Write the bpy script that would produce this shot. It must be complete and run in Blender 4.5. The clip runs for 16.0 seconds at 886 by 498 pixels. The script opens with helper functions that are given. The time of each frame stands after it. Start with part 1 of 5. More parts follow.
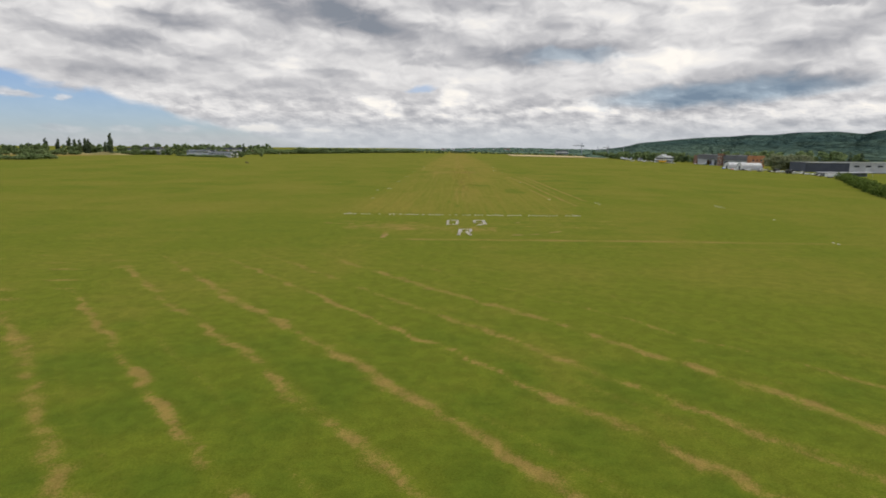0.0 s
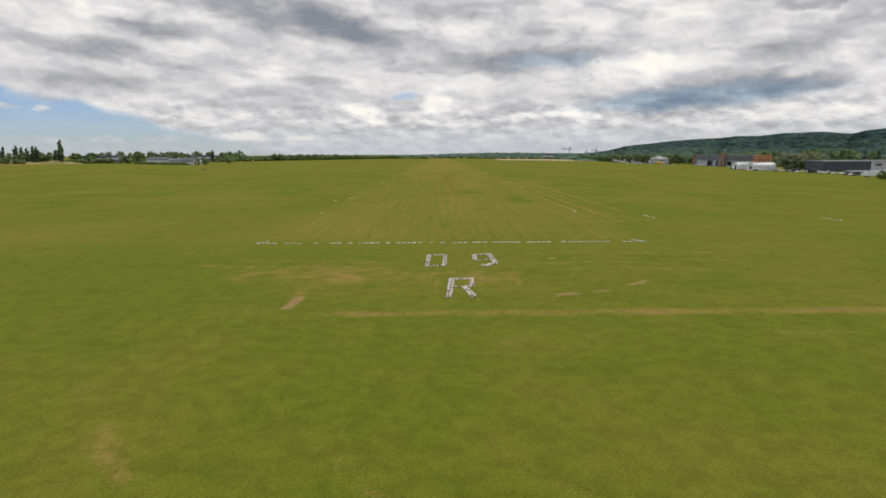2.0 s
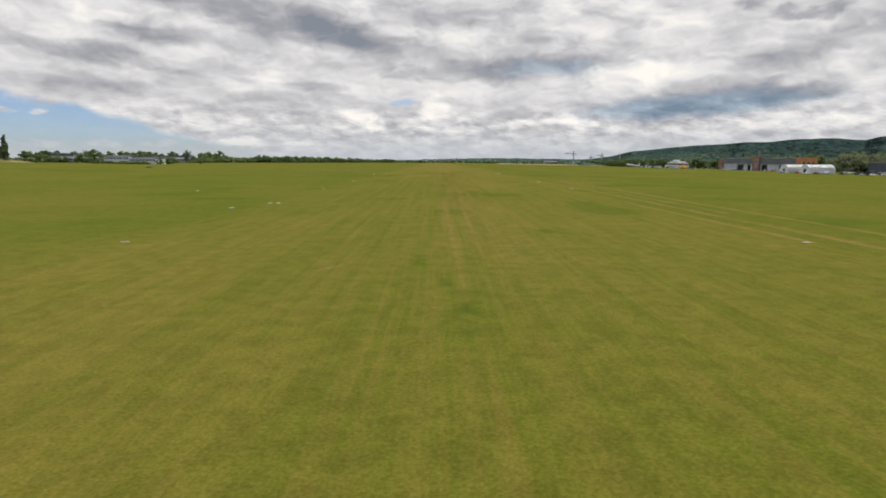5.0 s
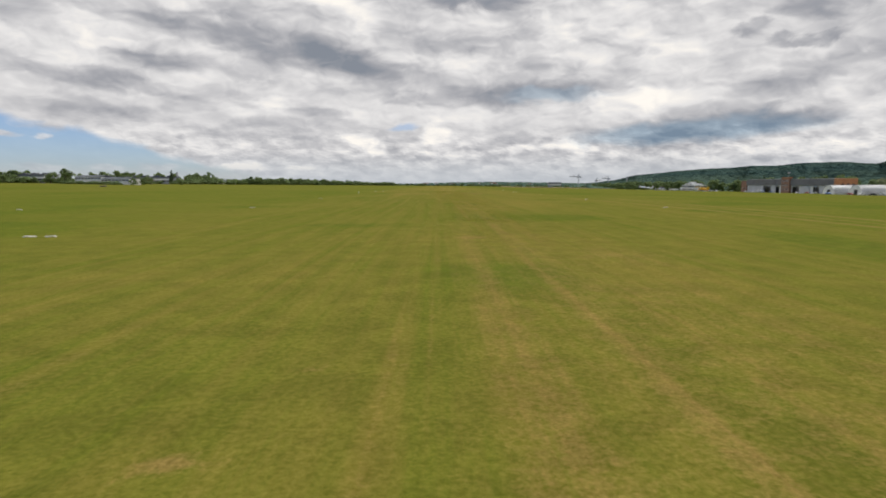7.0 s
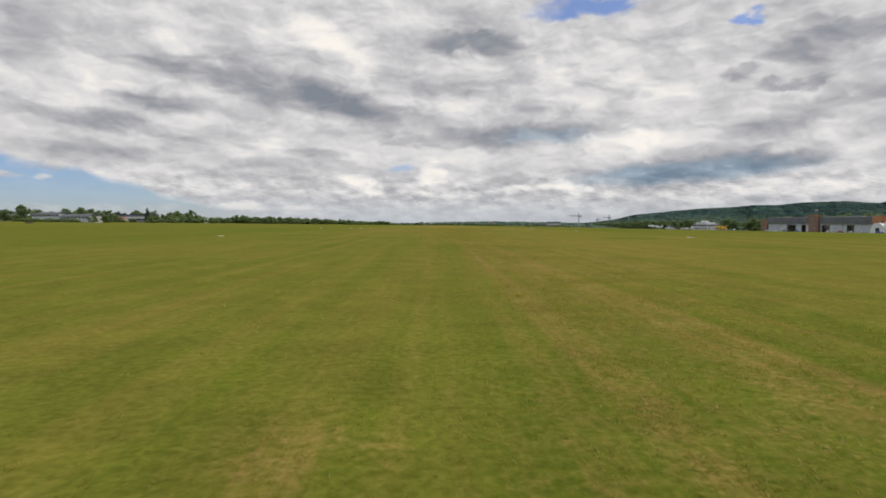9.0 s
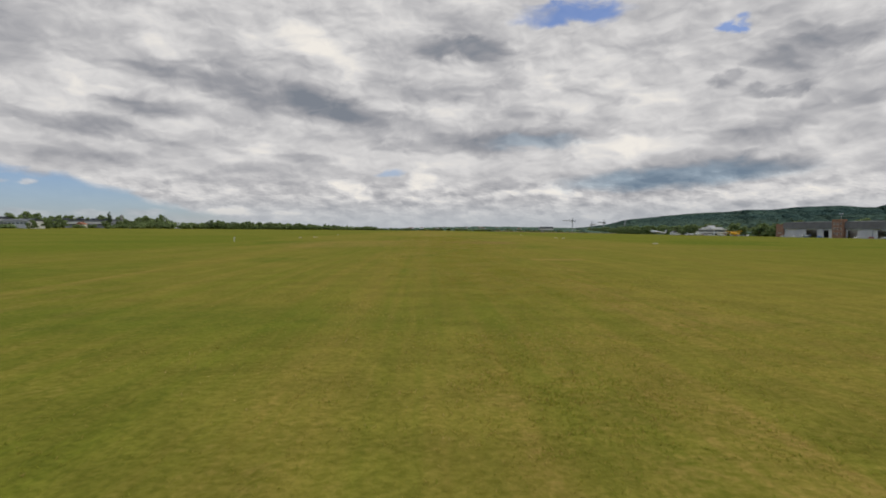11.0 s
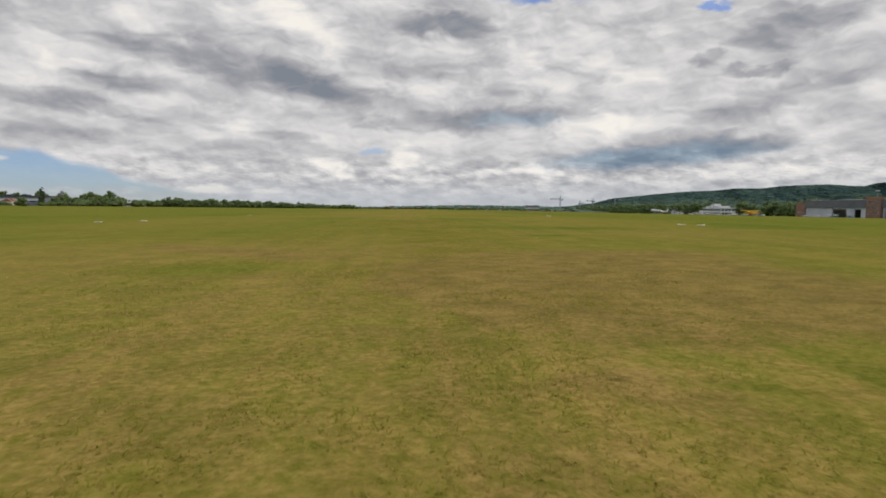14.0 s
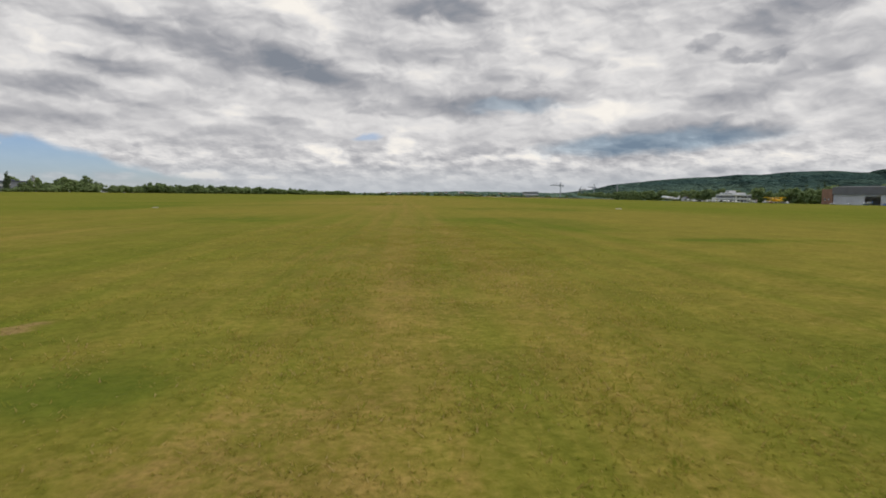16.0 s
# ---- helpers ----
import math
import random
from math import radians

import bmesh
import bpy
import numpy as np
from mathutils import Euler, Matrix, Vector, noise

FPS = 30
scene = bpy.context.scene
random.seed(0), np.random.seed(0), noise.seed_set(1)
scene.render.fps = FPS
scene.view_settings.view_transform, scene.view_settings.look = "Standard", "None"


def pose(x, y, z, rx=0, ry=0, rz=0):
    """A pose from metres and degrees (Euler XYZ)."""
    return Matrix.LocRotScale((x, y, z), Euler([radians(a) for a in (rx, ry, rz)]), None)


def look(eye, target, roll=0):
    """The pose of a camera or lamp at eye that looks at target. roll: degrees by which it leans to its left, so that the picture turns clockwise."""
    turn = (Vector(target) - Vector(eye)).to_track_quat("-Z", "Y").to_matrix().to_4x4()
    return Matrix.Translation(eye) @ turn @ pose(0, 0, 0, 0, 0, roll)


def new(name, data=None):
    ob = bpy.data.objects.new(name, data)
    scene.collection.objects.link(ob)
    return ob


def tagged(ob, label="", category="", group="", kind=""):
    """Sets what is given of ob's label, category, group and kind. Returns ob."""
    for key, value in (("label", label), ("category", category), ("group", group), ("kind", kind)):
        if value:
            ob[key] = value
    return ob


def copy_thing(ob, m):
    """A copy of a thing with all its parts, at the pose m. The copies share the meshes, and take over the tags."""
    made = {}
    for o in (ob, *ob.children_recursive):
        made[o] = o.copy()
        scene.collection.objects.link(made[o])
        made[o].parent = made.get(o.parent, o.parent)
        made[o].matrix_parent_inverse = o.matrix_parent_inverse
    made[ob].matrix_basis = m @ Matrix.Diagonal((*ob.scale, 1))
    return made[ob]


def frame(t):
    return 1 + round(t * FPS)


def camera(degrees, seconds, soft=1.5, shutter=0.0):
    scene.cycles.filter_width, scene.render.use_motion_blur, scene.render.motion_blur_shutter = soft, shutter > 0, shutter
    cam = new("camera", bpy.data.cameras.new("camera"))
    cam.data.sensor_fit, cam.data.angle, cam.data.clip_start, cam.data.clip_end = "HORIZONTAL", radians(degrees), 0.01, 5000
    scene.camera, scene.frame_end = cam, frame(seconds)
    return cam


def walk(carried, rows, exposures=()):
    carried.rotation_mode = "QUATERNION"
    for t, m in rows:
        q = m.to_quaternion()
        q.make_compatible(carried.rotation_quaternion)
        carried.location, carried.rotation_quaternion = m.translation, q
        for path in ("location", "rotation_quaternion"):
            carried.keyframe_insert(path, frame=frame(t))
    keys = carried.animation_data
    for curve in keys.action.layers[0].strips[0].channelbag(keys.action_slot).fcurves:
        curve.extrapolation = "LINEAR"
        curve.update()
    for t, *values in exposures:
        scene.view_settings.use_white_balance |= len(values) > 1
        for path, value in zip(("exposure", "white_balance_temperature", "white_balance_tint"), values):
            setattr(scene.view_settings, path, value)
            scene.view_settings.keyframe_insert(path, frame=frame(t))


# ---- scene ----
cam = camera(74.55, 16.0, soft=1.8, shutter=0.03)
PATH = [
    (0.0, pose(-1.46, -141.62, 16.61, 79.95, -0.37, 1.26)),
    (0.5, pose(-1.78, -127.52, 15.78, 80.14, -0.20, 1.01)),
    (1.0, pose(-1.75, -113.20, 15.00, 80.31, 0.04, 0.68)),
    (1.5, pose(-1.67, -99.15, 14.06, 80.46, 0.25, 0.25)),
    (2.0, pose(-1.47, -84.97, 13.18, 80.55, 0.38, -0.26)),
    (2.5, pose(-1.23, -70.94, 12.12, 80.57, 0.30, -0.64)),
    (3.0, pose(-1.13, -56.43, 11.19, 80.52, 0.21, -0.90)),
    (5.5, pose(-2.28, 9.92, 5.82, 81.63, -0.03, -0.42)),
    (6.0, pose(-2.14, 23.65, 4.93, 82.24, -0.03, -0.41)),
    (6.5, pose(-2.59, 37.08, 4.10, 82.84, -0.07, -0.45)),
    (7.0, pose(-2.71, 50.32, 3.38, 83.50, -0.07, -0.40)),
    (7.5, pose(-2.60, 63.49, 2.78, 84.17, -0.08, -0.47)),
    (8.0, pose(-2.27, 76.95, 2.28, 85.08, -0.09, -0.63)),
    (8.5, pose(-2.08, 90.51, 1.91, 86.23, -0.07, -0.75)),
    (9.0, pose(-1.94, 104.01, 1.68, 87.40, -0.10, -0.73)),
    (11.5, pose(-0.51, 167.77, 2.00, 87.91, -0.07, -2.35)),
    (12.0, pose(0.10, 179.33, 1.86, 87.57, -0.10, -2.94)),
    (12.5, pose(0.85, 190.17, 1.70, 87.23, -0.08, -3.06)),
    (13.0, pose(1.41, 201.25, 1.57, 86.63, -0.05, -3.01)),
    (13.5, pose(1.60, 211.92, 1.47, 86.19, -0.16, -3.25)),
    (14.0, pose(1.58, 222.19, 1.43, 85.82, -0.14, -3.50)),
    (14.5, pose(1.60, 232.03, 1.44, 85.38, -0.07, -3.64)),
    (15.0, pose(1.67, 241.55, 1.49, 84.98, -0.23, -3.73)),
    (15.5, pose(1.68, 250.95, 1.56, 84.74, -0.19, -3.88)),
    (16.0, pose(1.68, 260.29, 1.63, 84.47, -0.21, -3.90)),
]
walk(cam, PATH, [(0.0, 0.0), (6.0, 0.0), (9, -0.10), (11.5, -0.25), (12.5, -0.22), (14.5, -0.14), (16, -0.12)])

# ---- sky and sun ----
SUN_AZ, SUN_EL = radians(62), radians(55)      # from straight ahead towards the right, above the horizon


def wire(tree, node, socket, value):
    """Sets an input to a number, a tuple or the output of another node."""
    if isinstance(value, bpy.types.NodeSocket):
        tree.links.new(value, node.inputs[socket])
    else:
        node.inputs[socket].default_value = value


class Nodes:
    """Short hand for building node trees."""

    def __init__(self, tree):
        self.t = tree

    def add(self, kind):
        return self.t.nodes.new(kind)

    def math(self, op, a, b=0.0, clamp=False):
        n = self.add("ShaderNodeMath")
        n.operation, n.use_clamp = op, clamp
        wire(self.t, n, 0, a)
        wire(self.t, n, 1, b)
        return n.outputs[0]

    def vec(self, op, a, b=(0, 0, 0), out=0):
        n = self.add("ShaderNodeVectorMath")
        n.operation = op
        wire(self.t, n, 0, a)
        wire(self.t, n, 1, b)
        return n.outputs[out]

    def xyz(self, x, y, z=0.0):
        n = self.add("ShaderNodeCombineXYZ")
        for i, v in enumerate((x, y, z)):
            wire(self.t, n, i, v)
        return n.outputs[0]

    def split(self, v):
        n = self.add("ShaderNodeSeparateXYZ")
        wire(self.t, n, 0, v)
        return n.outputs

    def noise(self, v, scale, detail=4.0, rough=0.55, distort=0.0, out=0):
        n = self.add("ShaderNodeTexNoise")
        wire(self.t, n, "Vector", v)
        wire(self.t, n, "Scale", scale)
        wire(self.t, n, "Detail", detail)
        wire(self.t, n, "Roughness", rough)
        wire(self.t, n, "Distortion", distort)
        return n.outputs[out]

    def ramp(self, f, lo, hi, a=0.0, b=1.0, smooth=True):
        n = self.add("ShaderNodeMapRange")
        n.interpolation_type = "SMOOTHSTEP" if smooth else "LINEAR"
        for i, v in enumerate((f, lo, hi, a, b)):
            wire(self.t, n, i, v)
        return n.outputs[0]

    def mix(self, f, a, b, blend="MIX"):
        n = self.add("ShaderNodeMix")
        n.data_type, n.blend_type = "RGBA", blend
        wire(self.t, n, 0, f)
        wire(self.t, n, 6, (*a, 1) if isinstance(a, tuple) and len(a) == 3 else a)
        wire(self.t, n, 7, (*b, 1) if isinstance(b, tuple) and len(b) == 3 else b)
        return n.outputs[2]


def build_sky():
    world = bpy.data.worlds.new("sky")
    scene.world = world
    world.use_nodes = True
    t = world.node_tree
    k = Nodes(t)
    way = k.add("ShaderNodeTexCoord").outputs["Generated"]
    x, y, z = k.split(way)
    az = k.math("MULTIPLY", k.math("ARCTAN2", x, y), 57.296)
    el = k.math("MULTIPLY", k.math("ARCSINE", z), 57.296)
    elc = k.math("MAXIMUM", el, 0.0)

    blue = k.add("ShaderNodeTexSky")
    blue.sky_type, blue.sun_disc, blue.sun_elevation, blue.sun_rotation = "NISHITA", False, SUN_EL, SUN_AZ
    blue.air_density, blue.dust_density, blue.ozone_density = 1.0, 0.3, 1.5
    sky = k.mix(1.0, blue.outputs[0], (0.68, 0.80, 1.12), "MULTIPLY")

    # the cloud deck: broad heaps, with a row of smaller, flatter ones low down
    def deck(size, flat, seed):
        at = k.vec("ADD", k.xyz(k.math("MULTIPLY", az, size), k.math("MULTIPLY", el, -flat * size), 0.0), (seed, seed * 0.6, seed))
        drift = k.vec("SUBTRACT", k.noise(at, 1.2, 2.0, 0.5, out=1), (0.5, 0.5, 0.5))
        return k.vec("ADD", at, k.vec("MULTIPLY", drift, (0.7, 0.6, 0.0)))

    def thickness(ground, shift):
        """How thick the cloud is: broad heaps with smaller, rounded ones on them."""
        at = k.vec("ADD", ground, shift)
        cell = k.add("ShaderNodeTexVoronoi")
        cell.feature = "SMOOTH_F1"
        wire(t, cell, "Vector", at)
        for name, v in (("Scale", 1.5), ("Detail", 3.0), ("Roughness", 0.45), ("Lacunarity", 2.3), ("Smoothness", 0.5)):
            wire(t, cell, name, v)
        return k.math("SUBTRACT", k.noise(at, 0.8, 5.0, 0.47), k.math("MULTIPLY", cell.outputs["Distance"], 0.20))

    def lighting(ground):
        """Crowns stand out against the light, thick bases are grey."""
        here, near, far = thickness(ground, (0, 0, 0)), thickness(ground, (0.05, -0.12, 0)), thickness(ground, (0.12, -0.42, 0))
        v = k.math("ADD", k.math("MULTIPLY", k.math("SUBTRACT", here, near), 1.5), k.math("MULTIPLY", k.math("SUBTRACT", here, far), 1.15))
        return k.math("ADD", v, k.math("MULTIPLY", k.math("SUBTRACT", 0.36, here), 0.9))
    upper, lower = deck(0.18, 2.0, 3.0), deck(0.46, 2.3, 7.0)
    low = k.ramp(elc, 2.5, 7.0)
    tone = k.math("ADD", k.math("MULTIPLY", lighting(upper), low), k.math("MULTIPLY", k.math("SUBTRACT", k.math("MULTIPLY", lighting(lower), 1.15), 0.03), k.math("SUBTRACT", 1.0, low)))
    tone = k.math("SUBTRACT", k.math("MULTIPLY", tone, 0.74), 0.015)

    # the wandering outline of the single clouds, coarse and fine
    wob = k.vec("SUBTRACT", k.noise(upper, 1.5, 5.0, 0.52, 0.0, out=1), (0.5, 0.5, 0.5))
    reach = k.ramp(elc, 0.0, 14.0, 2.2, 6.0, False)
    wob = k.vec("MULTIPLY", wob, k.xyz(k.math("MULTIPLY", reach, 1.2), k.math("MULTIPLY", reach, 0.60), 0.0))
    place = k.vec("ADD", k.xyz(az, el, 0.0), wob)

    def cloud(a, e, w, h, lift, tilt=0.0):
        """A soft ellipse at azimuth a and elevation e (degrees): lift brightens or darkens the cloud there."""
        v = k.vec("SUBTRACT", place, (a, e, 0.0))
        m = k.add("ShaderNodeMapping")
        m.vector_type = "TEXTURE"
        wire(t, m, 0, v)
        m.inputs["Rotation"].default_value = (0, 0, radians(tilt))
        m.inputs["Scale"].default_value = (w, h, 1.0)
        r = k.vec("LENGTH", m.outputs[0], out=1)
        return k.ramp(r, 0.45, 1.30, lift, 0.0)

    bases = [(-14.5, 12.2, 12.5, 1.8, -0.36, -9), (-8.2, 11.2, 6.5, 1.2, -0.18, -6), (-24.7, 10.6, 4.7, 1.0, -0.24, -2), (-17.6, 9.9, 3.2, 1.2, -0.24, 0),
             (-33.0, 9.0, 6.5, 0.8, -0.22, -5), (-35.1, 14.0, 3.2, 2.5, -0.14, 0), (3.7, 17.0, 4.4, 1.2, -0.44, 0), (7.6, 8.4, 9.5, 1.3, -0.36, 2),
             (-3.1, 8.0, 3.8, 0.8, -0.20, -6), (23.8, 5.0, 10.0, 1.2, -0.42, 3), (31.4, 5.5, 3.7, 0.9, -0.24, 4), (22.2, 3.8, 4.3, 0.8, -0.26, 0),
             (28.3, 12.8, 1.6, 0.7, -0.32, 0), (32.1, 11.5, 2.6, 0.6, -0.32, 4), (31.4, 8.9, 4.3, 1.4, -0.26, 8), (34.5, 14.8, 4.9, 1.4, -0.38, 10)]
    greys = [(-15.6, 5.4, 3.8, 0.6, -0.18, 0), (-29.5, 6.2, 5.4, 0.7, -0.16, -4), (-26.5, 8.0, 3.9, 0.5, -0.14, -3), (-10.7, 6.7, 3.2, 0.5, -0.14, 0),
             (-2.0, 2.3, 2.5, 0.5, -0.20, 0), (5.5, 2.6, 1.9, 0.4, -0.20, 0), (-7.2, 1.9, 2.7, 0.4, -0.14, 0), (7.1, 4.2, 2.2, 0.4, -0.14, 0),
             (19.1, 11.5, 2.0, 0.6, -0.14, 0), (-3.9, 16.2, 3.3, 2.0, -0.10, 0), (21.5, 15.5, 4.3, 1.4, -0.10, 5), (36.7, 9.5, 1.8, 1.7, -0.15, 0)]
    crowns = [(-0.3, 4.5, 1.5, 1.1, 0.40, 0), (-1.2, 3.4, 2.3, 0.7, 0.22, 0), (-8.0, 3.9, 1.9, 0.8, 0.34, 0), (-6.4, 3.1, 1.4, 0.4, 0.26, 0),
              (11.7, 3.6, 2.5, 0.5, 0.36, 0), (7.9, 3.5, 1.6, 0.4, 0.28, 0), (14.1, 3.0, 1.4, 0.4, 0.28, 0), (-19.4, 1.4, 0.9, 0.35, 0.46, 0),
              (-17.7, 1.5, 1.4, 0.35, 0.40, 0), (-13.1, 1.5, 1.5, 0.3, 0.26, 0)]
    whites = [(-9.8, 16.7, 5.3, 1.7, 0.26, -20), (18.4, 7.6, 3.8, 1.3, 0.30, 0), (10.3, 14.0, 3.2, 1.3, 0.22, 0), (16.8, 14.7, 4.6, 1.7, 0.16, 0),
              (2.7, 11.4, 2.7, 1.2, 0.18, 0), (31.5, 3.0, 6.5, 0.8, 0.20, 0), (-15.6, 7.5, 2.5, 0.6, 0.20, 0), (-28.6, 11.5, 5.0, 0.5, 0.18, -3),
              (14.0, 11.3, 2.9, 1.0, 0.16, 0), (-7.2, 14.1, 1.9, 0.8, 0.16, 0)]
    for group in (bases, greys, crowns, whites):
        for c in group:
            tone = k.math("ADD", tone, cloud(*c))
    shade = k.add("ShaderNodeValToRGB")
    wire(t, shade, 0, k.math("ADD", k.math("MULTIPLY", tone, 0.95), 0.60))
    ramp = shade.color_ramp
    ramp.elements[0].position, ramp.elements[0].color = 0.0, (0.24, 0.265, 0.31, 1)
    ramp.elements[1].position, ramp.elements[1].color = 1.0, (1.02, 0.97, 0.90, 1)
    for p, c in ((0.25, (0.37, 0.375, 0.405, 1)), (0.50, (0.56, 0.555, 0.57, 1)), (0.75, (0.80, 0.785, 0.78, 1))):
        ramp.elements.new(p).color = c
    # thin places in the bases, where the blue above shows through
    thin = k.math("ADD", cloud(23.5, 4.7, 10, 1.1, 0.8, 3), cloud(10.5, 8.2, 5, 0.8, 0.55))
    body = k.mix(thin, shade.outputs[0], k.vec("MULTIPLY", shade.outputs[0], (0.74, 0.97, 1.13)))
    # a veil towards the horizon
    veil = k.ramp(elc, 0.0, 3.4, 0.75, 0.0)
    clouds = k.mix(veil, body, (0.51, 0.545, 0.59))
    # an overcast sky brightens towards the zenith
    rise = k.ramp(elc, 20.0, 75.0, 1.0, 1.5)
    lit = k.vec("MULTIPLY", clouds, k.xyz(rise, rise, rise))
    lit = k.vec("SCALE", lit)
    lit.node.inputs["Scale"].default_value = 10.0

    # the deck ends low ahead to the left, and has a few holes; scraps of cloud hang in the open part
    edge = k.math("SUBTRACT", k.math("ADD", k.math("MULTIPLY", k.math("SUBTRACT", -21.0, k.split(place)[0]), 0.250), 1.9), k.split(place)[1])
    openness = k.math("MULTIPLY", k.ramp(edge, -0.05, 0.85), k.ramp(elc, 0.1, 1.5, 0.45, 1.0))
    for c in ((-36.8, 3.9, 1.5, 0.32, -0.8), (-33.8, 3.9, 0.9, 0.28, -0.65), (-34.2, 1.2, 2.0, 0.3, -0.45), (-29.5, 1.2, 1.6, 0.3, -0.45), (-25.0, 1.4, 2.0, 0.3, -0.5)):
        openness = k.math("ADD", openness, cloud(*c))
    openness = k.math("MAXIMUM", openness, 0.0)
    for c in ((14.7, 19.5, 4.9, 1.0, 0.9), (27.9, 17.0, 1.5, 0.5, 0.85), (-3.9, 5.2, 1.6, 0.4, 0.6)):
        openness = k.math("ADD", openness, cloud(*c))
    out = k.mix(k.math("MULTIPLY", openness, 0.94, clamp=True), lit, sky)
    bg = t.nodes["Background"]
    wire(t, bg, 0, out)
    bg.inputs[1].default_value = 0.1


build_sky()
sun = new("sun", bpy.data.lights.new("sun", "SUN"))
sun.data.energy, sun.data.angle, sun.data.color = 1.2, radians(10), (1.0, 0.95, 0.86)
sun.matrix_world = look((math.sin(SUN_AZ) * 500, math.cos(SUN_AZ) * 500, math.tan(SUN_EL) * 500), (0, 0, 0))

# ---- materials ----
GRASS_LUSH = (0.072, 0.112, 0.010)
GRASS_DEEP, GRASS_GREEN = (0.087, 0.114, 0.009), (0.143, 0.164, 0.016)
GRASS_OLIVE, GRASS_DRY = (0.158, 0.142, 0.018), (0.234, 0.188, 0.040)
STRAW_DARK, STRAW = (0.20, 0.134, 0.034), (0.325, 0.225, 0.072)
THATCH_DARK, THATCH = (0.125, 0.082, 0.024), (0.265, 0.178, 0.058)
SOIL_DARK, SOIL = (0.20, 0.128, 0.048), (0.36, 0.245, 0.112)


def material(name, rough=0.7, metal=0.0):
    m = bpy.data.materials.new(name)
    m.use_nodes = True
    b = m.node_tree.nodes["Principled BSDF"]
    b.inputs["Roughness"].default_value, b.inputs["Metallic"].default_value = rough, metal
    return m, Nodes(m.node_tree), b


def surface(name, a, b, scale=0.8, rough=0.7, metal=0.0, fine=12.0, bump=0.15, depth=0.01, own=0.0):
    """A surface whose colour wanders from a to b at two scales, with fine relief; own: how far single objects differ."""
    m, k, p = material(name, rough, metal)
    pos = k.add("ShaderNodeTexCoord").outputs["Object"]
    n1, n2 = k.noise(pos, scale, 4.0), k.noise(pos, fine, 3.0)
    f = k.math("ADD", k.math("MULTIPLY", k.ramp(n1, 0.3, 0.7), 0.65), k.math("MULTIPLY", k.ramp(n2, 0.3, 0.7), 0.35))
    col = k.mix(f, a, b)
    if own:
        r = k.add("ShaderNodeObjectInfo").outputs["Random"]
        g = k.math("ADD", k.math("MULTIPLY", r, own), 1.0 - own / 2)
        col = k.vec("MULTIPLY", col, k.xyz(g, g, g))
    wire(m.node_tree, p, "Base Color", col)
    if bump:
        n = k.add("ShaderNodeBump")
        n.inputs["Strength"].default_value, n.inputs["Distance"].default_value = bump, depth
        wire(m.node_tree, n, "Height", n2)
        wire(m.node_tree, p, "Normal", n.outputs[0])
    return m


def let_through(m, k, p, col, share):
    """Thin leaves and blades pass part of the light on."""
    thin, both = k.add("ShaderNodeBsdfTranslucent"), k.add("ShaderNodeMixShader")
    wire(m.node_tree, thin, "Color", col)
    both.inputs[0].default_value = share
    m.node_tree.links.new(p.outputs[0], both.inputs[1])
    m.node_tree.links.new(thin.outputs[0], both.inputs[2])
    m.node_tree.links.new(both.outputs[0], m.node_tree.nodes["Material Output"].inputs[0])


def leafage(name, dark, light, rough=0.75):
    """Leaves: each clump its own green, each tree a little different."""
    m, k, p = material(name, rough)
    r = k.add("ShaderNodeNewGeometry").outputs["Random Per Island"]
    o = k.add("ShaderNodeObjectInfo").outputs["Random"]
    col = k.mix(k.math("ADD", k.math("MULTIPLY", r, 0.65), k.math("MULTIPLY", o, 0.35)), dark, light)
    wire(m.node_tree, p, "Base Color", col)
    p.inputs["Specular IOR Level"].default_value = 0.1
    let_through(m, k, p, col, 0.45)
    return m


def hazed_leafage(name, dark, light):
    """Far woodland: stands of darker and lighter trees, with haze put into their colours."""
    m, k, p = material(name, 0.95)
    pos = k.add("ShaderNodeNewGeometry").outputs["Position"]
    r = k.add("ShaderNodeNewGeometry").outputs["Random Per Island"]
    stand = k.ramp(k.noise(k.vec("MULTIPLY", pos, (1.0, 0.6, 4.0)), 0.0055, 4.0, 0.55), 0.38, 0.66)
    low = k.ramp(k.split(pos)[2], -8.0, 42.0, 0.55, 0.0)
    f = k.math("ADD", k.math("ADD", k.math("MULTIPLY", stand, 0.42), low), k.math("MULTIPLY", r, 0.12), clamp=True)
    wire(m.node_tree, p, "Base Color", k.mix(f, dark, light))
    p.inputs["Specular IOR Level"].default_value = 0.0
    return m


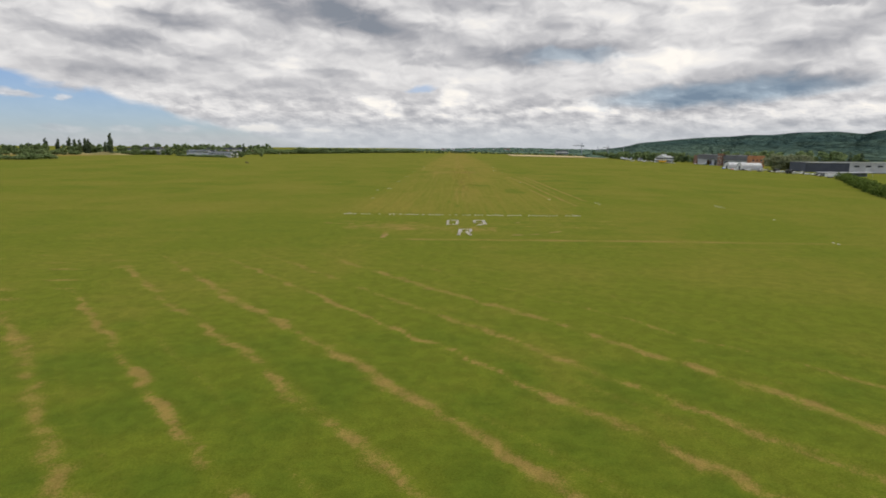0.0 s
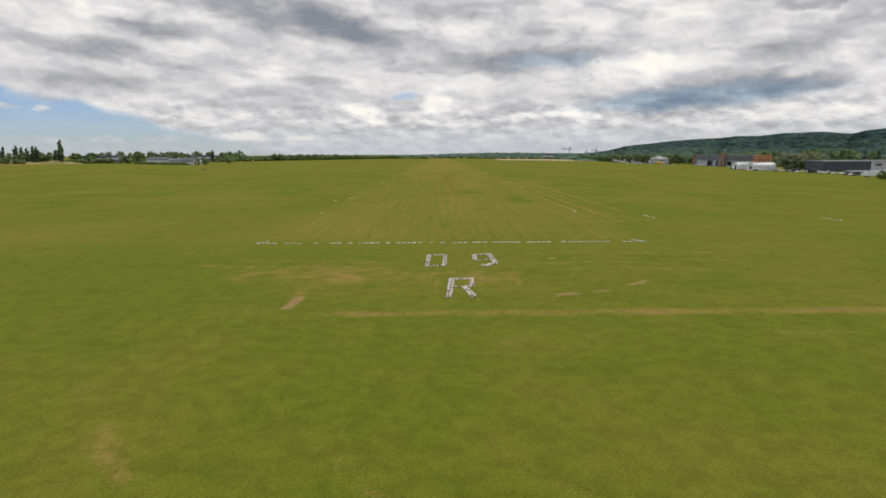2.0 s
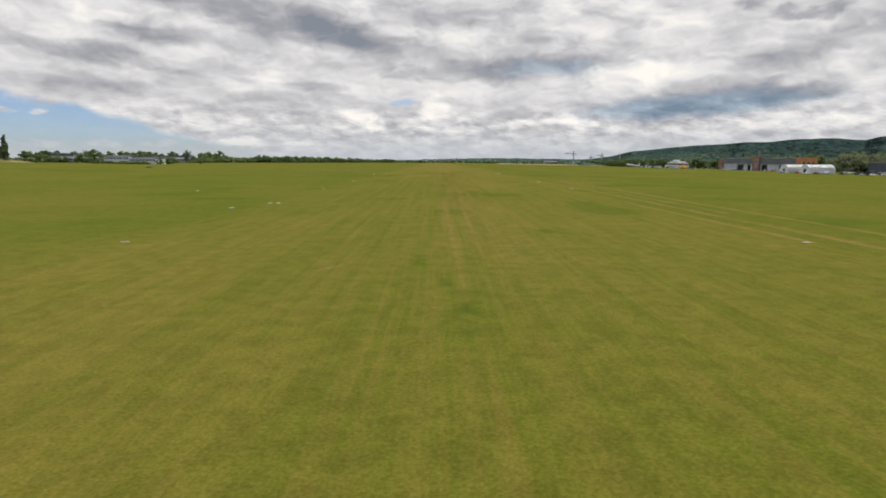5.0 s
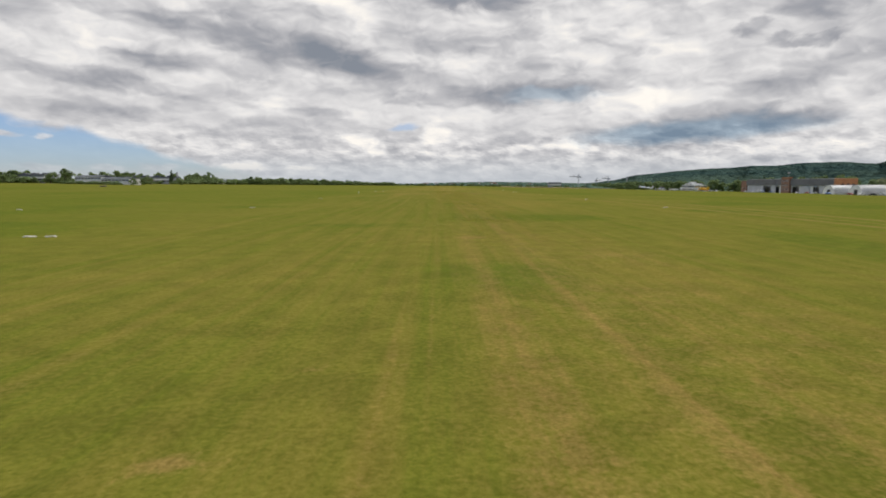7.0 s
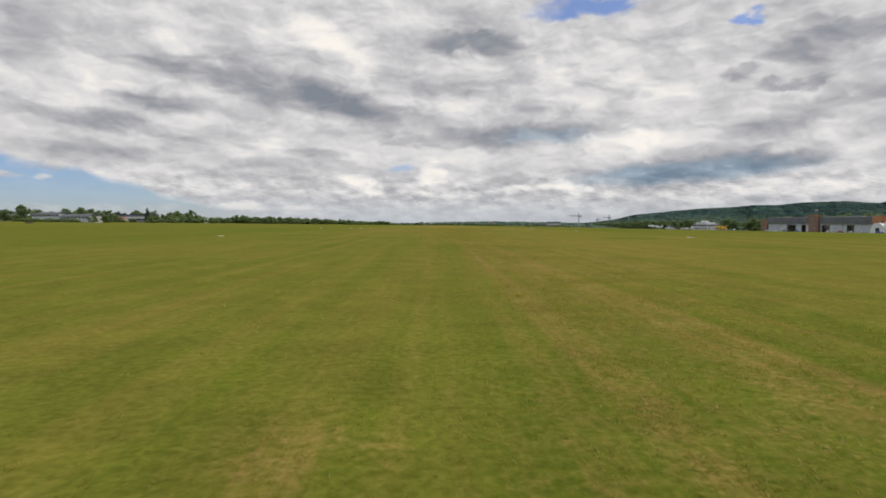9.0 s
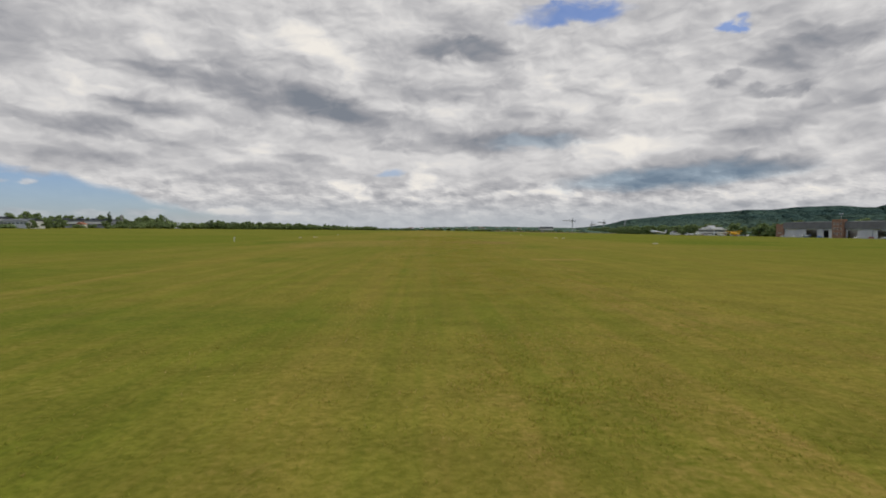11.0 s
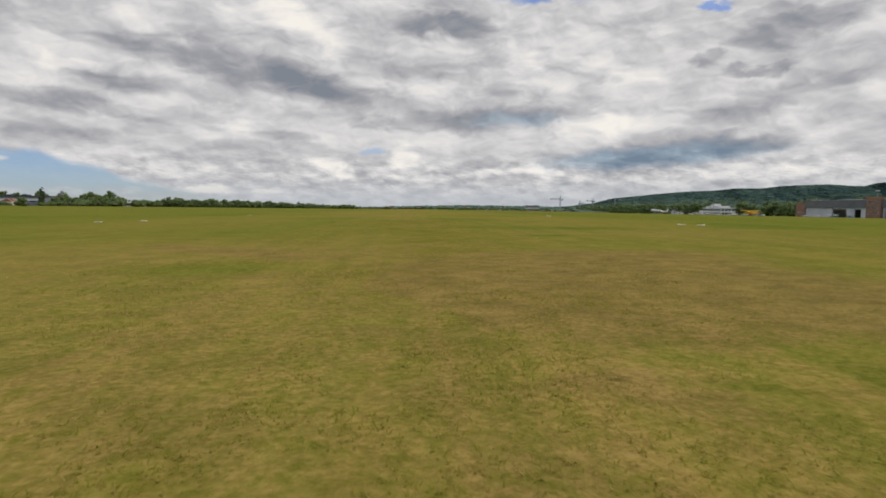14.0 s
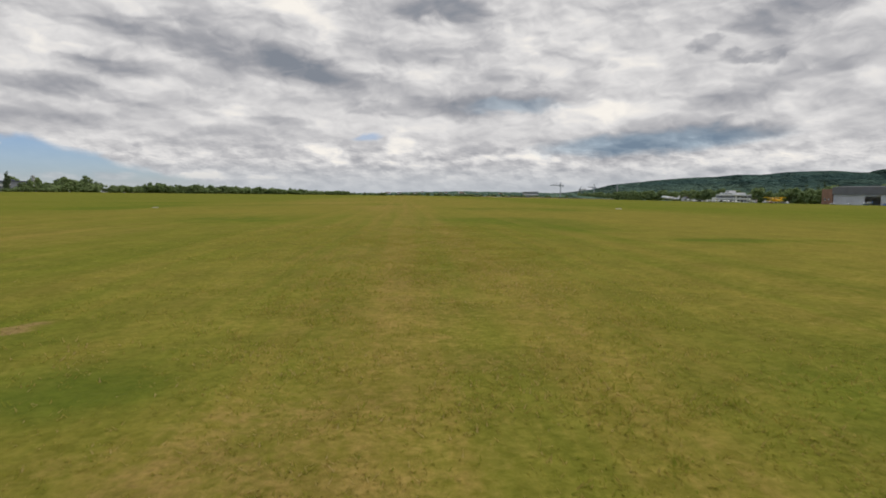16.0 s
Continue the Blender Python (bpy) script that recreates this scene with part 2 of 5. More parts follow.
def ground_material():
    m, k, p = material("mown_grass", 1.0)
    p.inputs["Specular IOR Level"].default_value = 0.0
    p.inputs["Sheen Weight"].default_value, p.inputs["Sheen Roughness"].default_value = 0.125, 0.5
    p.inputs["Sheen Tint"].default_value = (0.72, 0.72, 0.26, 1)
    pos = k.add("ShaderNodeNewGeometry").outputs["Position"]

    def field(name):
        n = k.add("ShaderNodeAttribute")
        n.attribute_name = name
        return n.outputs["Fac"]
    hay, soil, lush, strip, dry, thatch = field("hay"), field("soil"), field("lush"), field("strip"), field("dry"), field("thatch")
    broad = k.noise(k.vec("MULTIPLY", pos, (1.0, 0.55, 1.0)), 0.035, 4.0, 0.55)
    patch = k.noise(pos, 0.16, 5.0, 0.62, 0.3)
    tuft = k.noise(pos, 1.6, 5.0, 0.65)
    blade = k.noise(pos, 14.0, 4.0, 0.7)
    speck = k.noise(pos, 8.0, 7.0, 0.72, 0.4)
    streak = k.noise(k.vec("MULTIPLY", pos, (1.0, 0.012, 1.0)), 0.95, 5.0, 0.6)
    streak2 = k.noise(k.vec("MULTIPLY", pos, (1.0, 0.02, 1.0)), 3.0, 4.0, 0.6)
    cross = k.noise(k.vec("MULTIPLY", pos, (0.10, 1.0, 1.0)), 0.11, 4.0, 0.6)

    green = k.mix(k.ramp(speck, 0.27, 0.73), GRASS_DEEP, GRASS_GREEN)
    olive = k.mix(k.ramp(speck, 0.27, 0.73), GRASS_OLIVE, GRASS_DRY)
    worn = k.math("ADD", k.math("MULTIPLY", k.ramp(broad, 0.34, 0.66), 0.40), k.math("MULTIPLY", k.ramp(patch, 0.30, 0.72), 0.22))
    worn = k.math("ADD", worn, k.math("MULTIPLY", k.ramp(cross, 0.40, 0.66), 0.13))
    worn = k.math("ADD", worn, k.math("MULTIPLY", dry, 0.34))
    lanes = k.math("ADD", k.math("MULTIPLY", k.ramp(streak, 0.36, 0.64), 0.5), k.math("MULTIPLY", k.ramp(streak2, 0.36, 0.64), 0.35))
    worn = k.math("ADD", k.math("ADD", worn, k.math("MULTIPLY", strip, 0.16)), k.math("MULTIPLY", k.math("SUBTRACT", lanes, 0.25), k.math("MULTIPLY", strip, 0.85)))
    worn = k.math("SUBTRACT", k.math("ADD", worn, k.math("MULTIPLY", blade, 0.22)), k.math("ADD", 0.16, k.math("MULTIPLY", lush, 0.45)), clamp=True)
    col = k.mix(worn, green, olive)
    # darker, greener patches
    col = k.mix(k.math("MULTIPLY", k.ramp(k.math("ADD", lush, k.math("MULTIPLY", k.math("SUBTRACT", tuft, 0.5), 0.7)), 0.45, 1.1), 0.75), col, GRASS_LUSH)
    # dead straw: broken up by the tufts, more of it along the swaths
    torn = k.math("ADD", k.math("MULTIPLY", tuft, 0.45), k.math("MULTIPLY", speck, 0.55))
    wisps = k.math("MULTIPLY", k.math("ADD", k.ramp(streak2, 0.50, 0.68), k.ramp(streak, 0.50, 0.66)), k.math("MULTIPLY", strip, 0.16))
    straw = k.ramp(k.math("ADD", k.math("MULTIPLY", k.math("ADD", hay, wisps), 0.85), k.math("MULTIPLY", k.math("SUBTRACT", torn, 0.5), 1.9)), 0.18, 0.80)
    col = k.mix(k.math("MULTIPLY", straw, 0.85), col, k.mix(k.ramp(blade, 0.3, 0.7), STRAW_DARK, STRAW))
    dead = k.ramp(k.math("ADD", thatch, k.math("MULTIPLY", k.math("SUBTRACT", torn, 0.5), 1.7)), 0.25, 0.80)
    col = k.mix(k.math("MULTIPLY", dead, 0.8), col, k.mix(k.ramp(k.math("ADD", k.math("MULTIPLY", tuft, 0.5), k.math("MULTIPLY", blade, 0.5)), 0.36, 0.60), THATCH_DARK, THATCH))
    bare = k.ramp(k.math("ADD", soil, k.math("MULTIPLY", k.math("SUBTRACT", tuft, 0.5), 0.9)), 0.45, 0.75)
    col = k.mix(k.math("MULTIPLY", bare, 0.9), col, k.mix(k.ramp(blade, 0.3, 0.7), SOIL_DARK, SOIL))
    # shade in the gaps between tufts, put into the colour as darker specks
    gap_shade = k.ramp(k.math("ADD", k.math("MULTIPLY", blade, 0.45), k.math("MULTIPLY", speck, 0.65)), 0.36, 0.70, 0.80, 1.04)
    col = k.vec("MULTIPLY", col, k.xyz(gap_shade, gap_shade, gap_shade))
    mottle = k.ramp(k.noise(pos, 0.75, 5.0, 0.62, 0.5), 0.34, 0.66, 0.92, 1.16)
    col = k.vec("MULTIPLY", col, k.xyz(mottle, mottle, mottle))
    wire(m.node_tree, p, "Base Color", col)
    n = k.add("ShaderNodeBump")
    n.inputs["Strength"].default_value, n.inputs["Distance"].default_value = 0.55, 0.06
    wire(m.node_tree, n, "Height", k.math("ADD", k.math("MULTIPLY", tuft, 0.6), k.math("MULTIPLY", blade, 0.6)))
    wire(m.node_tree, p, "Normal", n.outputs[0])
    return m


M_GROUND = ground_material()
M_STONE = surface("whitewashed_stone", (0.44, 0.40, 0.32), (0.82, 0.79, 0.72), 3.0, 0.85, fine=30, bump=0.4, own=0.35)
M_SOIL = surface("bare_soil", (0.22, 0.155, 0.075), (0.38, 0.27, 0.145), 2.0, 0.95, fine=18, bump=0.6, depth=0.03)
M_BARK = surface("bark", (0.08, 0.06, 0.045), (0.16, 0.13, 0.10), 2.0, 0.9)
# leaf and poplar greens are lightened: haze of distance put into the colour
M_LEAF = leafage("leaves", (0.135, 0.196, 0.075), (0.255, 0.325, 0.135))
M_POPLAR = leafage("poplar_leaves", (0.088, 0.122, 0.066), (0.155, 0.20, 0.105))
M_WILLOW = leafage("willow_leaves", (0.20, 0.232, 0.128), (0.34, 0.365, 0.205))
M_CONIFER = leafage("conifer_needles", (0.05, 0.078, 0.04), (0.095, 0.13, 0.062))
M_HEDGE = leafage("hedge_leaves", (0.08, 0.13, 0.02), (0.17, 0.225, 0.045))
# bluish greens for hill and ridge: the distance haze is painted in here
M_WOODS = hazed_leafage("hazed_woods", (0.066, 0.116, 0.104), (0.122, 0.178, 0.124))
M_HILL = hazed_leafage("hazed_wooded_slope", (0.062, 0.108, 0.098), (0.114, 0.166, 0.116))
M_ROOF = surface("grey_sheet_roof", (0.10, 0.105, 0.12), (0.155, 0.16, 0.175), 0.15, 0.55, fine=2.0, bump=0.1)
M_WALL = surface("pale_render", (0.46, 0.47, 0.50), (0.60, 0.61, 0.63), 0.12, 0.85, fine=1.5)
M_WHITE = surface("white_render", (0.66, 0.66, 0.65), (0.82, 0.82, 0.80), 0.2, 0.8, fine=2.0)
M_BRICK = surface("brown_brick", (0.20, 0.11, 0.075), (0.33, 0.19, 0.13), 0.3, 0.9, fine=2.5)
M_ORANGE = surface("orange_brick", (0.42, 0.17, 0.08), (0.56, 0.27, 0.13), 0.25, 0.85, fine=2.5)
M_BAND = surface("blue_grey_panels", (0.20, 0.22, 0.25), (0.30, 0.32, 0.35), 0.15, 0.7, fine=2.0)
# near-black: shade inside openings put into colour; also the terminal's dark doors
M_DARK = surface("dark_door_and_shade", (0.010, 0.011, 0.014), (0.025, 0.026, 0.030), 0.4, 0.5, fine=2.0)
M_GLASS = surface("dark_window_glass", (0.03, 0.035, 0.045), (0.07, 0.08, 0.095), 0.5, 0.12, fine=3.0, bump=0)
M_NAVY = surface("navy_sheet_cladding", (0.045, 0.055, 0.085), (0.075, 0.085, 0.12), 0.2, 0.5, fine=2.0)
M_SHEET = surface("silver_sheet", (0.58, 0.60, 0.62), (0.74, 0.75, 0.76), 0.3, 0.4, 0.25, fine=2.0)
M_YELLOW = surface("yellow_aircraft_paint", (0.84, 0.47, 0.012), (0.92, 0.58, 0.02), 0.4, 0.35, fine=4.0, bump=0)
M_PAINT = surface("white_aircraft_paint", (0.68, 0.69, 0.70), (0.82, 0.82, 0.82), 0.4, 0.35, fine=4.0, bump=0)
M_SILVER = surface("bare_metal", (0.40, 0.41, 0.43), (0.58, 0.59, 0.61), 0.5, 0.35, 0.6, fine=4.0, bump=0)
M_TYRE = surface("tyre_rubber", (0.015, 0.015, 0.016), (0.03, 0.03, 0.03), 2.0, 0.85)
M_STEEL = surface("painted_steel", (0.35, 0.36, 0.38), (0.50, 0.50, 0.52), 0.5, 0.5)
M_TILE = surface("red_roof_tile", (0.26, 0.10, 0.06), (0.38, 0.17, 0.10), 0.3, 0.85)
M_WHEAT = surface("ripe_wheat", (0.38, 0.29, 0.12), (0.52, 0.41, 0.20), 0.02, 0.95, fine=0.3, bump=0)
M_ROUGH = surface("rough_dried_grass", (0.150, 0.150, 0.040), (0.36, 0.29, 0.12), 0.06, 0.95, fine=0.5, bump=0.2)
M_ASPHALT = surface("apron_asphalt", (0.07, 0.07, 0.072), (0.13, 0.13, 0.13), 0.1, 0.9, fine=3.0)
M_CAR = {}
for shade, rgb in (("white", (0.75, 0.75, 0.75)), ("silver", (0.45, 0.46, 0.48)), ("black", (0.02, 0.02, 0.022)),
                   ("blue", (0.05, 0.16, 0.42)), ("red", (0.35, 0.04, 0.03)), ("grey", (0.16, 0.165, 0.17))):
    M_CAR[shade] = surface(shade + "_car_paint", rgb, tuple(c * 1.12 for c in rgb), 0.5, 0.3, fine=4.0, bump=0)

# ---- ground ----


def lattice(shape, cell, seed):
    """Smooth value noise on a set of points: shape is (x, y) in metres."""
    g = np.random.default_rng(seed).random((256, 256))
    x, y = shape[0] / cell, shape[1] / cell
    i, j = np.floor(x).astype(int), np.floor(y).astype(int)
    u, v = x - i, y - j
    u, v = u * u * (3 - 2 * u), v * v * (3 - 2 * v)
    a, b = g[i % 256, j % 256], g[(i + 1) % 256, j % 256]
    c, d = g[i % 256, (j + 1) % 256], g[(i + 1) % 256, (j + 1) % 256]
    return (a * (1 - u) + b * u) * (1 - v) + (c * (1 - u) + d * u) * v


def lift(x, y):
    """The lie of the land: level along the runway, falling to the right and far ahead, rising a little to the left."""
    x, y = np.asarray(x, float), np.asarray(y, float)

    def soft(v, w):
        return w * np.logaddexp(0, v / w)
    right, left, ahead = soft(np.minimum(x, 600) - 55, 12), soft(np.minimum(-x, 470) - 60, 15), soft(np.minimum(y, 2600) - 260, 25)
    near = 1 / (1 + np.exp(-(y - 20) / 60))
    rolling = 0.10 * (lattice((x, y), 34.0, 3) - 0.5) * (np.abs(x) < 400)
    return -0.0170 * right * (0.35 + 0.65 * near) + 0.0115 * left - 0.0040 * ahead + rolling


def rise_at(x, y):
    return float(lift(x, y))


def step(v, lo, hi):
    u = np.clip((v - lo) / (hi - lo), 0, 1)
    return u * u * (3 - 2 * u)


def smear(x, y, x0, y0, x1, y1, w):
    """How near a point lies to a stroke from (x0, y0) to (x1, y1), 1 on it and 0 at w metres."""
    dx, dy = x1 - x0, y1 - y0
    s = np.clip(((x - x0) * dx + (y - y0) * dy) / (dx * dx + dy * dy + 1e-9), 0, 1)
    return step(-np.hypot(x - x0 - s * dx, y - y0 - s * dy), -w, -w * 0.25)


def build_ground():
    xs = np.concatenate([-np.geomspace(46, 4200, 60)[::-1], np.arange(-45, 45.01, 0.5), np.geomspace(46, 4200, 60)])
    ys = np.concatenate([np.linspace(-420, -142, 24), np.arange(-140, 330, 0.5), np.geomspace(331, 4800, 70)])
    X, Y = np.meshgrid(xs, ys)
    x, y = X.ravel(), Y.ravel()
    z = lift(x, y)
    n, m = len(xs), len(ys)
    a = (np.arange(m - 1)[:, None] * n + np.arange(n - 1)[None, :]).ravel()
    quads = np.stack([a, a + 1, a + n + 1, a + n], 1)
    me = bpy.data.meshes.new("ground")
    me.vertices.add(len(x))
    me.vertices.foreach_set("co", np.stack([x, y, z], 1).ravel())
    me.loops.add(quads.size)
    me.loops.foreach_set("vertex_index", quads.ravel())
    me.polygons.add(len(quads))
    me.polygons.foreach_set("loop_start", np.arange(0, quads.size, 4))
    me.polygons.foreach_set("loop_total", np.full(len(quads), 4))
    me.update()
    me.polygons.foreach_set("use_smooth", np.ones(len(quads), bool))

    wob = (lattice((x, y), 9.0, 11) - 0.5) * 2
    tear = lattice((x, y), 4.0, 12)
    shred = lattice((x, y), 1.25, 13)
    lanes = 0.5 * lattice((x + 0.25 * (lattice((x, y), 14.0, 16) - 0.5), y * 0.012), 0.55, 14) + 0.5 * lattice((x, y * 0.02), 1.3, 17)
    bend = (lattice((x, y), 3.0, 15) - 0.5) * 2
    hay = np.zeros_like(x)
    soil = np.zeros_like(x)
    # mown swaths before the threshold, in slanting rows
    c = x * 1.17 + y + wob * 0.9
    for i, (row, share) in enumerate(((-181, .5), (-170, .5), (-161, .5), (-151, .45), (-140.4, .7), (-130.8, 1.0), (-119.5, .85), (-110, .9), (-98.6, 1.0),
                                       (-89.6, .75), (-79, .9), (-68.5, .65), (-58.5, .4), (-49, .35))):
        far = (1 - 0.15 * step(y, -105, -70)) * (1 - step(y, -64 - 4 * (i % 3), -40)) * share
        w = 0.80 + 0.2 * math.sin(i * 2.1)
        ragged = 0.35 + 0.9 * lattice((x * 1.0, y * 0.8), 3.2, 30 + i)
        off = c - row + 1.5 * (lattice((x, y), 1.6, 50 + i) - 0.5)
        hay = np.maximum(hay, 1.08 * step(-np.abs(off), -w * 2.0, 0.1) * far * (0.30 + 0.70 * step(ragged + 0.5 * shred, 0.35, 1.1)) * (0.55 + 0.7 * shred))
        hay = np.maximum(hay, 0.42 * step(-np.abs(c - row - 3.0 - 2 * (i % 3 - 1)), -0.8, -0.1) * far * ragged)
    # the worn cross band and loose hay about the numbers
    hay = np.maximum(hay, 0.80 * step(-np.abs(y + 38.2 + wob * 0.25), -1.5, -0.5) * step(x, -16, -9) * step(-x, -95, -45) * (0.3 + 0.9 * tear))
    hay = np.maximum(hay, 0.55 * step(-np.abs(y + 43 + 0.04 * x + wob * 0.6), -1.0, -0.2) * step(x, -60, 10) * tear)
    worn = np.exp(-(((x + 15) / 10) ** 2 + ((y + 22) / 7) ** 2) ** 2) + 0.8 * np.exp(-(((x + 1) / 9) ** 2 + ((y + 25) / 4) ** 2) ** 2)
    hay = np.maximum(hay, 0.85 * worn * (0.3 + 0.9 * tear) * (0.45 + 0.8 * shred))
    for x0, y0, x1, y1, w, s in ((5.6, -22.5, 5.9, -28, 0.6, 0.8), (-1.9, -22, -1.9, -30, 0.35, 0.7), (3.5, -45.2, 5.0, -45.2, 0.7, 0.9), (-11.4, -23.3, -8.3, -25.7, 0.9, 0.8),
                                 (-29, -16.8, -18, -19, 0.9, 0.7), (-17, -22, -6, -20, 2.2, 0.6), (-12, -25, -8, -19, 1.8, 0.7), (-25, -14, -10, -15, 1.2, 0.55), (3.8, -23.5, 6.4, -22, 1.3, 0.9),
                                 (2.2, -21.8, 3.4, -21.4, 0.9, 0.7), (-2.2, -22, -0.8, -21.3, 1.0, 0.7), (12, -20, 30, -21, 0.9, 0.5), (10, -16, 24, -17, 0.9, 0.5),
                                 (14, -8, 40, -10, 1.0, 0.5), (16, -13, 34, -15, 0.8, 0.5), (9, -26, 9.4, -30, 0.8, 0.4), (-8, -30, -4, -26, 1.2, 0.5), (4.5, -30, 6, -25, 1.0, 0.5)):
        hay = np.maximum(hay, 0.85 * s * smear(x + bend * 0.9, y + wob * 1.3, x0, y0, x1, y1, w * 1.7) * (0.2 + 1.2 * shred))
    # a trodden path, scraped patches
    soil = np.maximum(soil, 0.95 * smear(x + bend * 0.3, y, -15.1, -36.4, -14.4, -32.6, 1.0) * (0.6 + 0.5 * shred))
    soil = np.maximum(soil, 0.62 * smear(x + bend * 0.2, y, -14.4, -32.6, -14.4, -25.5, 0.7) * (0.5 + 0.6 * shred))
    hay = np.maximum(hay, 0.6 * smear(x + bend * 0.3, y, -15.0, -33.0, -14.5, -25.0, 1.0) * (0.4 + 0.8 * shred))
    for x0, y0, x1, y1, w in ((9.6, -32.2, 11.2, -31.9, 1.0), (13.2, -31.1, 14.6, -30.9, 0.8), (17.2, -28.6, 18.6, -27.6, 0.7), (12.0, -13.5, 12.7, -13.1, 0.8), (18.2, -28, 19.6, -26.4, 0.7),
                              (-9.4, 32.5, -9.0, 33, 0.6),
                              
                              (-3.3, 267.4, -3.0, 267.8, 0.5), ):
        soil = np.maximum(soil, 0.8 * smear(x, y, x0, y0, x1, y1, w))
    # straw lines that wheels and the mower left beside the runway
    for x0, y0, x1, y1, w in ((32.9, 25, 31.8, 63, 0.8), (31.8, 63, 30.8, 124, 0.8), (30.8, 124, 26.9, 181, 0.9), (39.0, 39, 38.1, 72, 0.7), (38.1, 72, 36, 180, 0.8),
                              (29.0, 44, 27.5, 90, 0.6), (-28.5, 2, -27.5, 200, 0.7), (34.5, 70, 33, 190, 0.5)):
        hay = np.maximum(hay, (1.35 if x0 > 0 else 0.4) * smear(x + wob * 0.25, y, x0, y0, x1, y1, w) * (0.4 + 0.7 * tear))
    # the runway: worn along its middle, brown stretches further on
    mid = np.exp(-((x - 0.9) / 3.2) ** 2) * step(y, 5, 60)
    hay = np.maximum(hay, 0.58 * mid * (0.45 + 0.6 * step(lanes, 0.3, 0.75)) * (1 - 0.5 * step(y, 140, 170) * step(-y, -272, -262)))
    track = np.interp(y, (20, 34, 45, 58, 95, 112, 152, 176, 183), (2.9, 2.9, 2.4, 2.0, 1.9, 1.9, 2.7, 4.6, 5.8)) + 0.5 * wob
    hay = np.maximum(hay, 0.50 * np.exp(-((x - track) / 1.1) ** 2) * step(y, 22, 34) * step(-y, -195, -180) * (0.15 + 1.1 * tear * shred + 0.3 * shred))
    hay = np.maximum(hay, 0.45 * step(x, 1.2, 3.6) * step(-x, -12, -6) * step(y, 20, 40) * step(-y, -190, -165) * (0.2 + 1.2 * shred * tear))
    brown = step(lattice((x * 0.8, y * 0.35), 10.0, 21), 0.52, 0.85) * step(y, 120, 190) * step(-np.abs(x), -32, -14)
    hay = np.maximum(hay, 0.55 * brown)
    # where the sward has died back to brown thatch
    left = np.interp(y, (226, 229, 233, 235.4, 236.8, 238.1, 239, 240.8, 242.5), (6.0, 2.2, 0.9, 0.7, 1.0, 1.8, 2.6, 3.7, 7.0)) + 0.35 * bend + 0.3 * (shred - 0.5)
    thatch = 0.85 * step(x, left - 0.25, left + 0.35) * step(-x, -16, -8) * step(y, 226, 230) * step(-y + 0.5 * bend, -242.4, -241.2) * (0.55 + 0.7 * tear)
    for x0, y0, x1, y1, w, s in ((3.3, 227.0, 3.9, 226.5, 0.5, 1.2), (5.0, 228.6, 5.6, 228.4, 0.4, 1.0), (1.8, 225.2, 2.6, 225.4, 0.5, 0.8), (-7.5, 244.4, -1.0, 239.6, 1.7, 0.75), (-0.6, 215.5, 0.8, 216.6, 1.0, 0.75), (6.0, 219.0, 8.0, 216.0, 1.2, 0.7), (8.0, 216.0, 32, 207.0, 2.2, 0.6),
                                 (0.4, 263.6, 1.2, 264.9, 0.9, 0.6), (1.6, 265.2, 2.6, 266, 0.8, 0.4), (-2.6, 218, -1.6, 217.4, 1.0, 0.45), (-3.2, 183.8, -1.0, 183.4, 0.9, 0.35)):
        thatch = np.maximum(thatch, s * smear(x + bend * 0.4, y + wob * 0.4, x0, y0, x1, y1, w * 1.3) * (0.4 + 0.9 * shred))
    for x0, y0, x1, y1, w, s in ((-3.2, 226.0, -0.3, 227.5, 0.7, 0.7), (-5.2, 237.8, -2.4, 238.0, 0.6, 0.7), (-0.9, 86.0, -0.3, 86.4, 0.8, 1.7), (-5.8, 57.0, -5.6, 57.1, 0.28, 1.0), (-7.2, 54.5, -7.0, 54.6, 0.28, 0.8), (-5.4, 60.6, -5.2, 60.7, 0.25, 0.8), (-5.2, 36.8, -5.0, 36.9, 0.3, 1.0), (2.0, 221, 5.0, 222.5, 1.6, 0.5)):
        hay = np.maximum(hay, s * smear(x + bend * 0.3, y, x0, y0, x1, y1, w * 1.3) * (0.4 + 0.9 * shred))
    dry = step(y, 90, 190) * step(-np.abs(x), -42, -12) * (0.6 + 0.6 * lattice((x, y * 0.4), 7.0, 25)) * (1 - 0.35 * step(-y, -262, -256)) + 0.35 * step(y, 300, 420)
    hay = np.maximum(hay, 0.6 * np.exp(-(((x - 1.1) / 0.8) ** 2 + ((y - 263.6) / 0.9) ** 2)) + 0.5 * np.exp(-(((x + 0.4) / 1.3) ** 2 + ((y - 238.8) / 0.8) ** 2)) + 0.5 * np.exp(-(((x + 3.0) / 0.9) ** 2 + ((y - 108.2) / 0.9) ** 2)))
    hay = np.maximum(hay, 1.3 * np.exp(-(((x + 460) / 45) ** 2 + ((y - 520) / 75) ** 2) ** 1.5))
    hay = np.maximum(hay, 1.5 * smear(x + bend * 0.4, y, 6.6, 191.8, 7.9, 191.6, 1.2))
    lush = step(lattice((x, y), 23.0, 22), 0.25, 0.95) * (1 - step(y, -20, 20) * step(-np.abs(x), -34, -26)) * 0.5
    lush = np.maximum(lush, step(-y, 45, 115) * (0.42 + 0.30 * step(lattice((x, y), 5.0, 23), 0.15, 0.9) + 0.35 * (shred - 0.5)))
    lush = np.maximum(lush, 0.75 * step(lattice((x * 0.6, y * 0.5), 6.0, 24), 0.66, 0.85) * step(y, 20, 60))
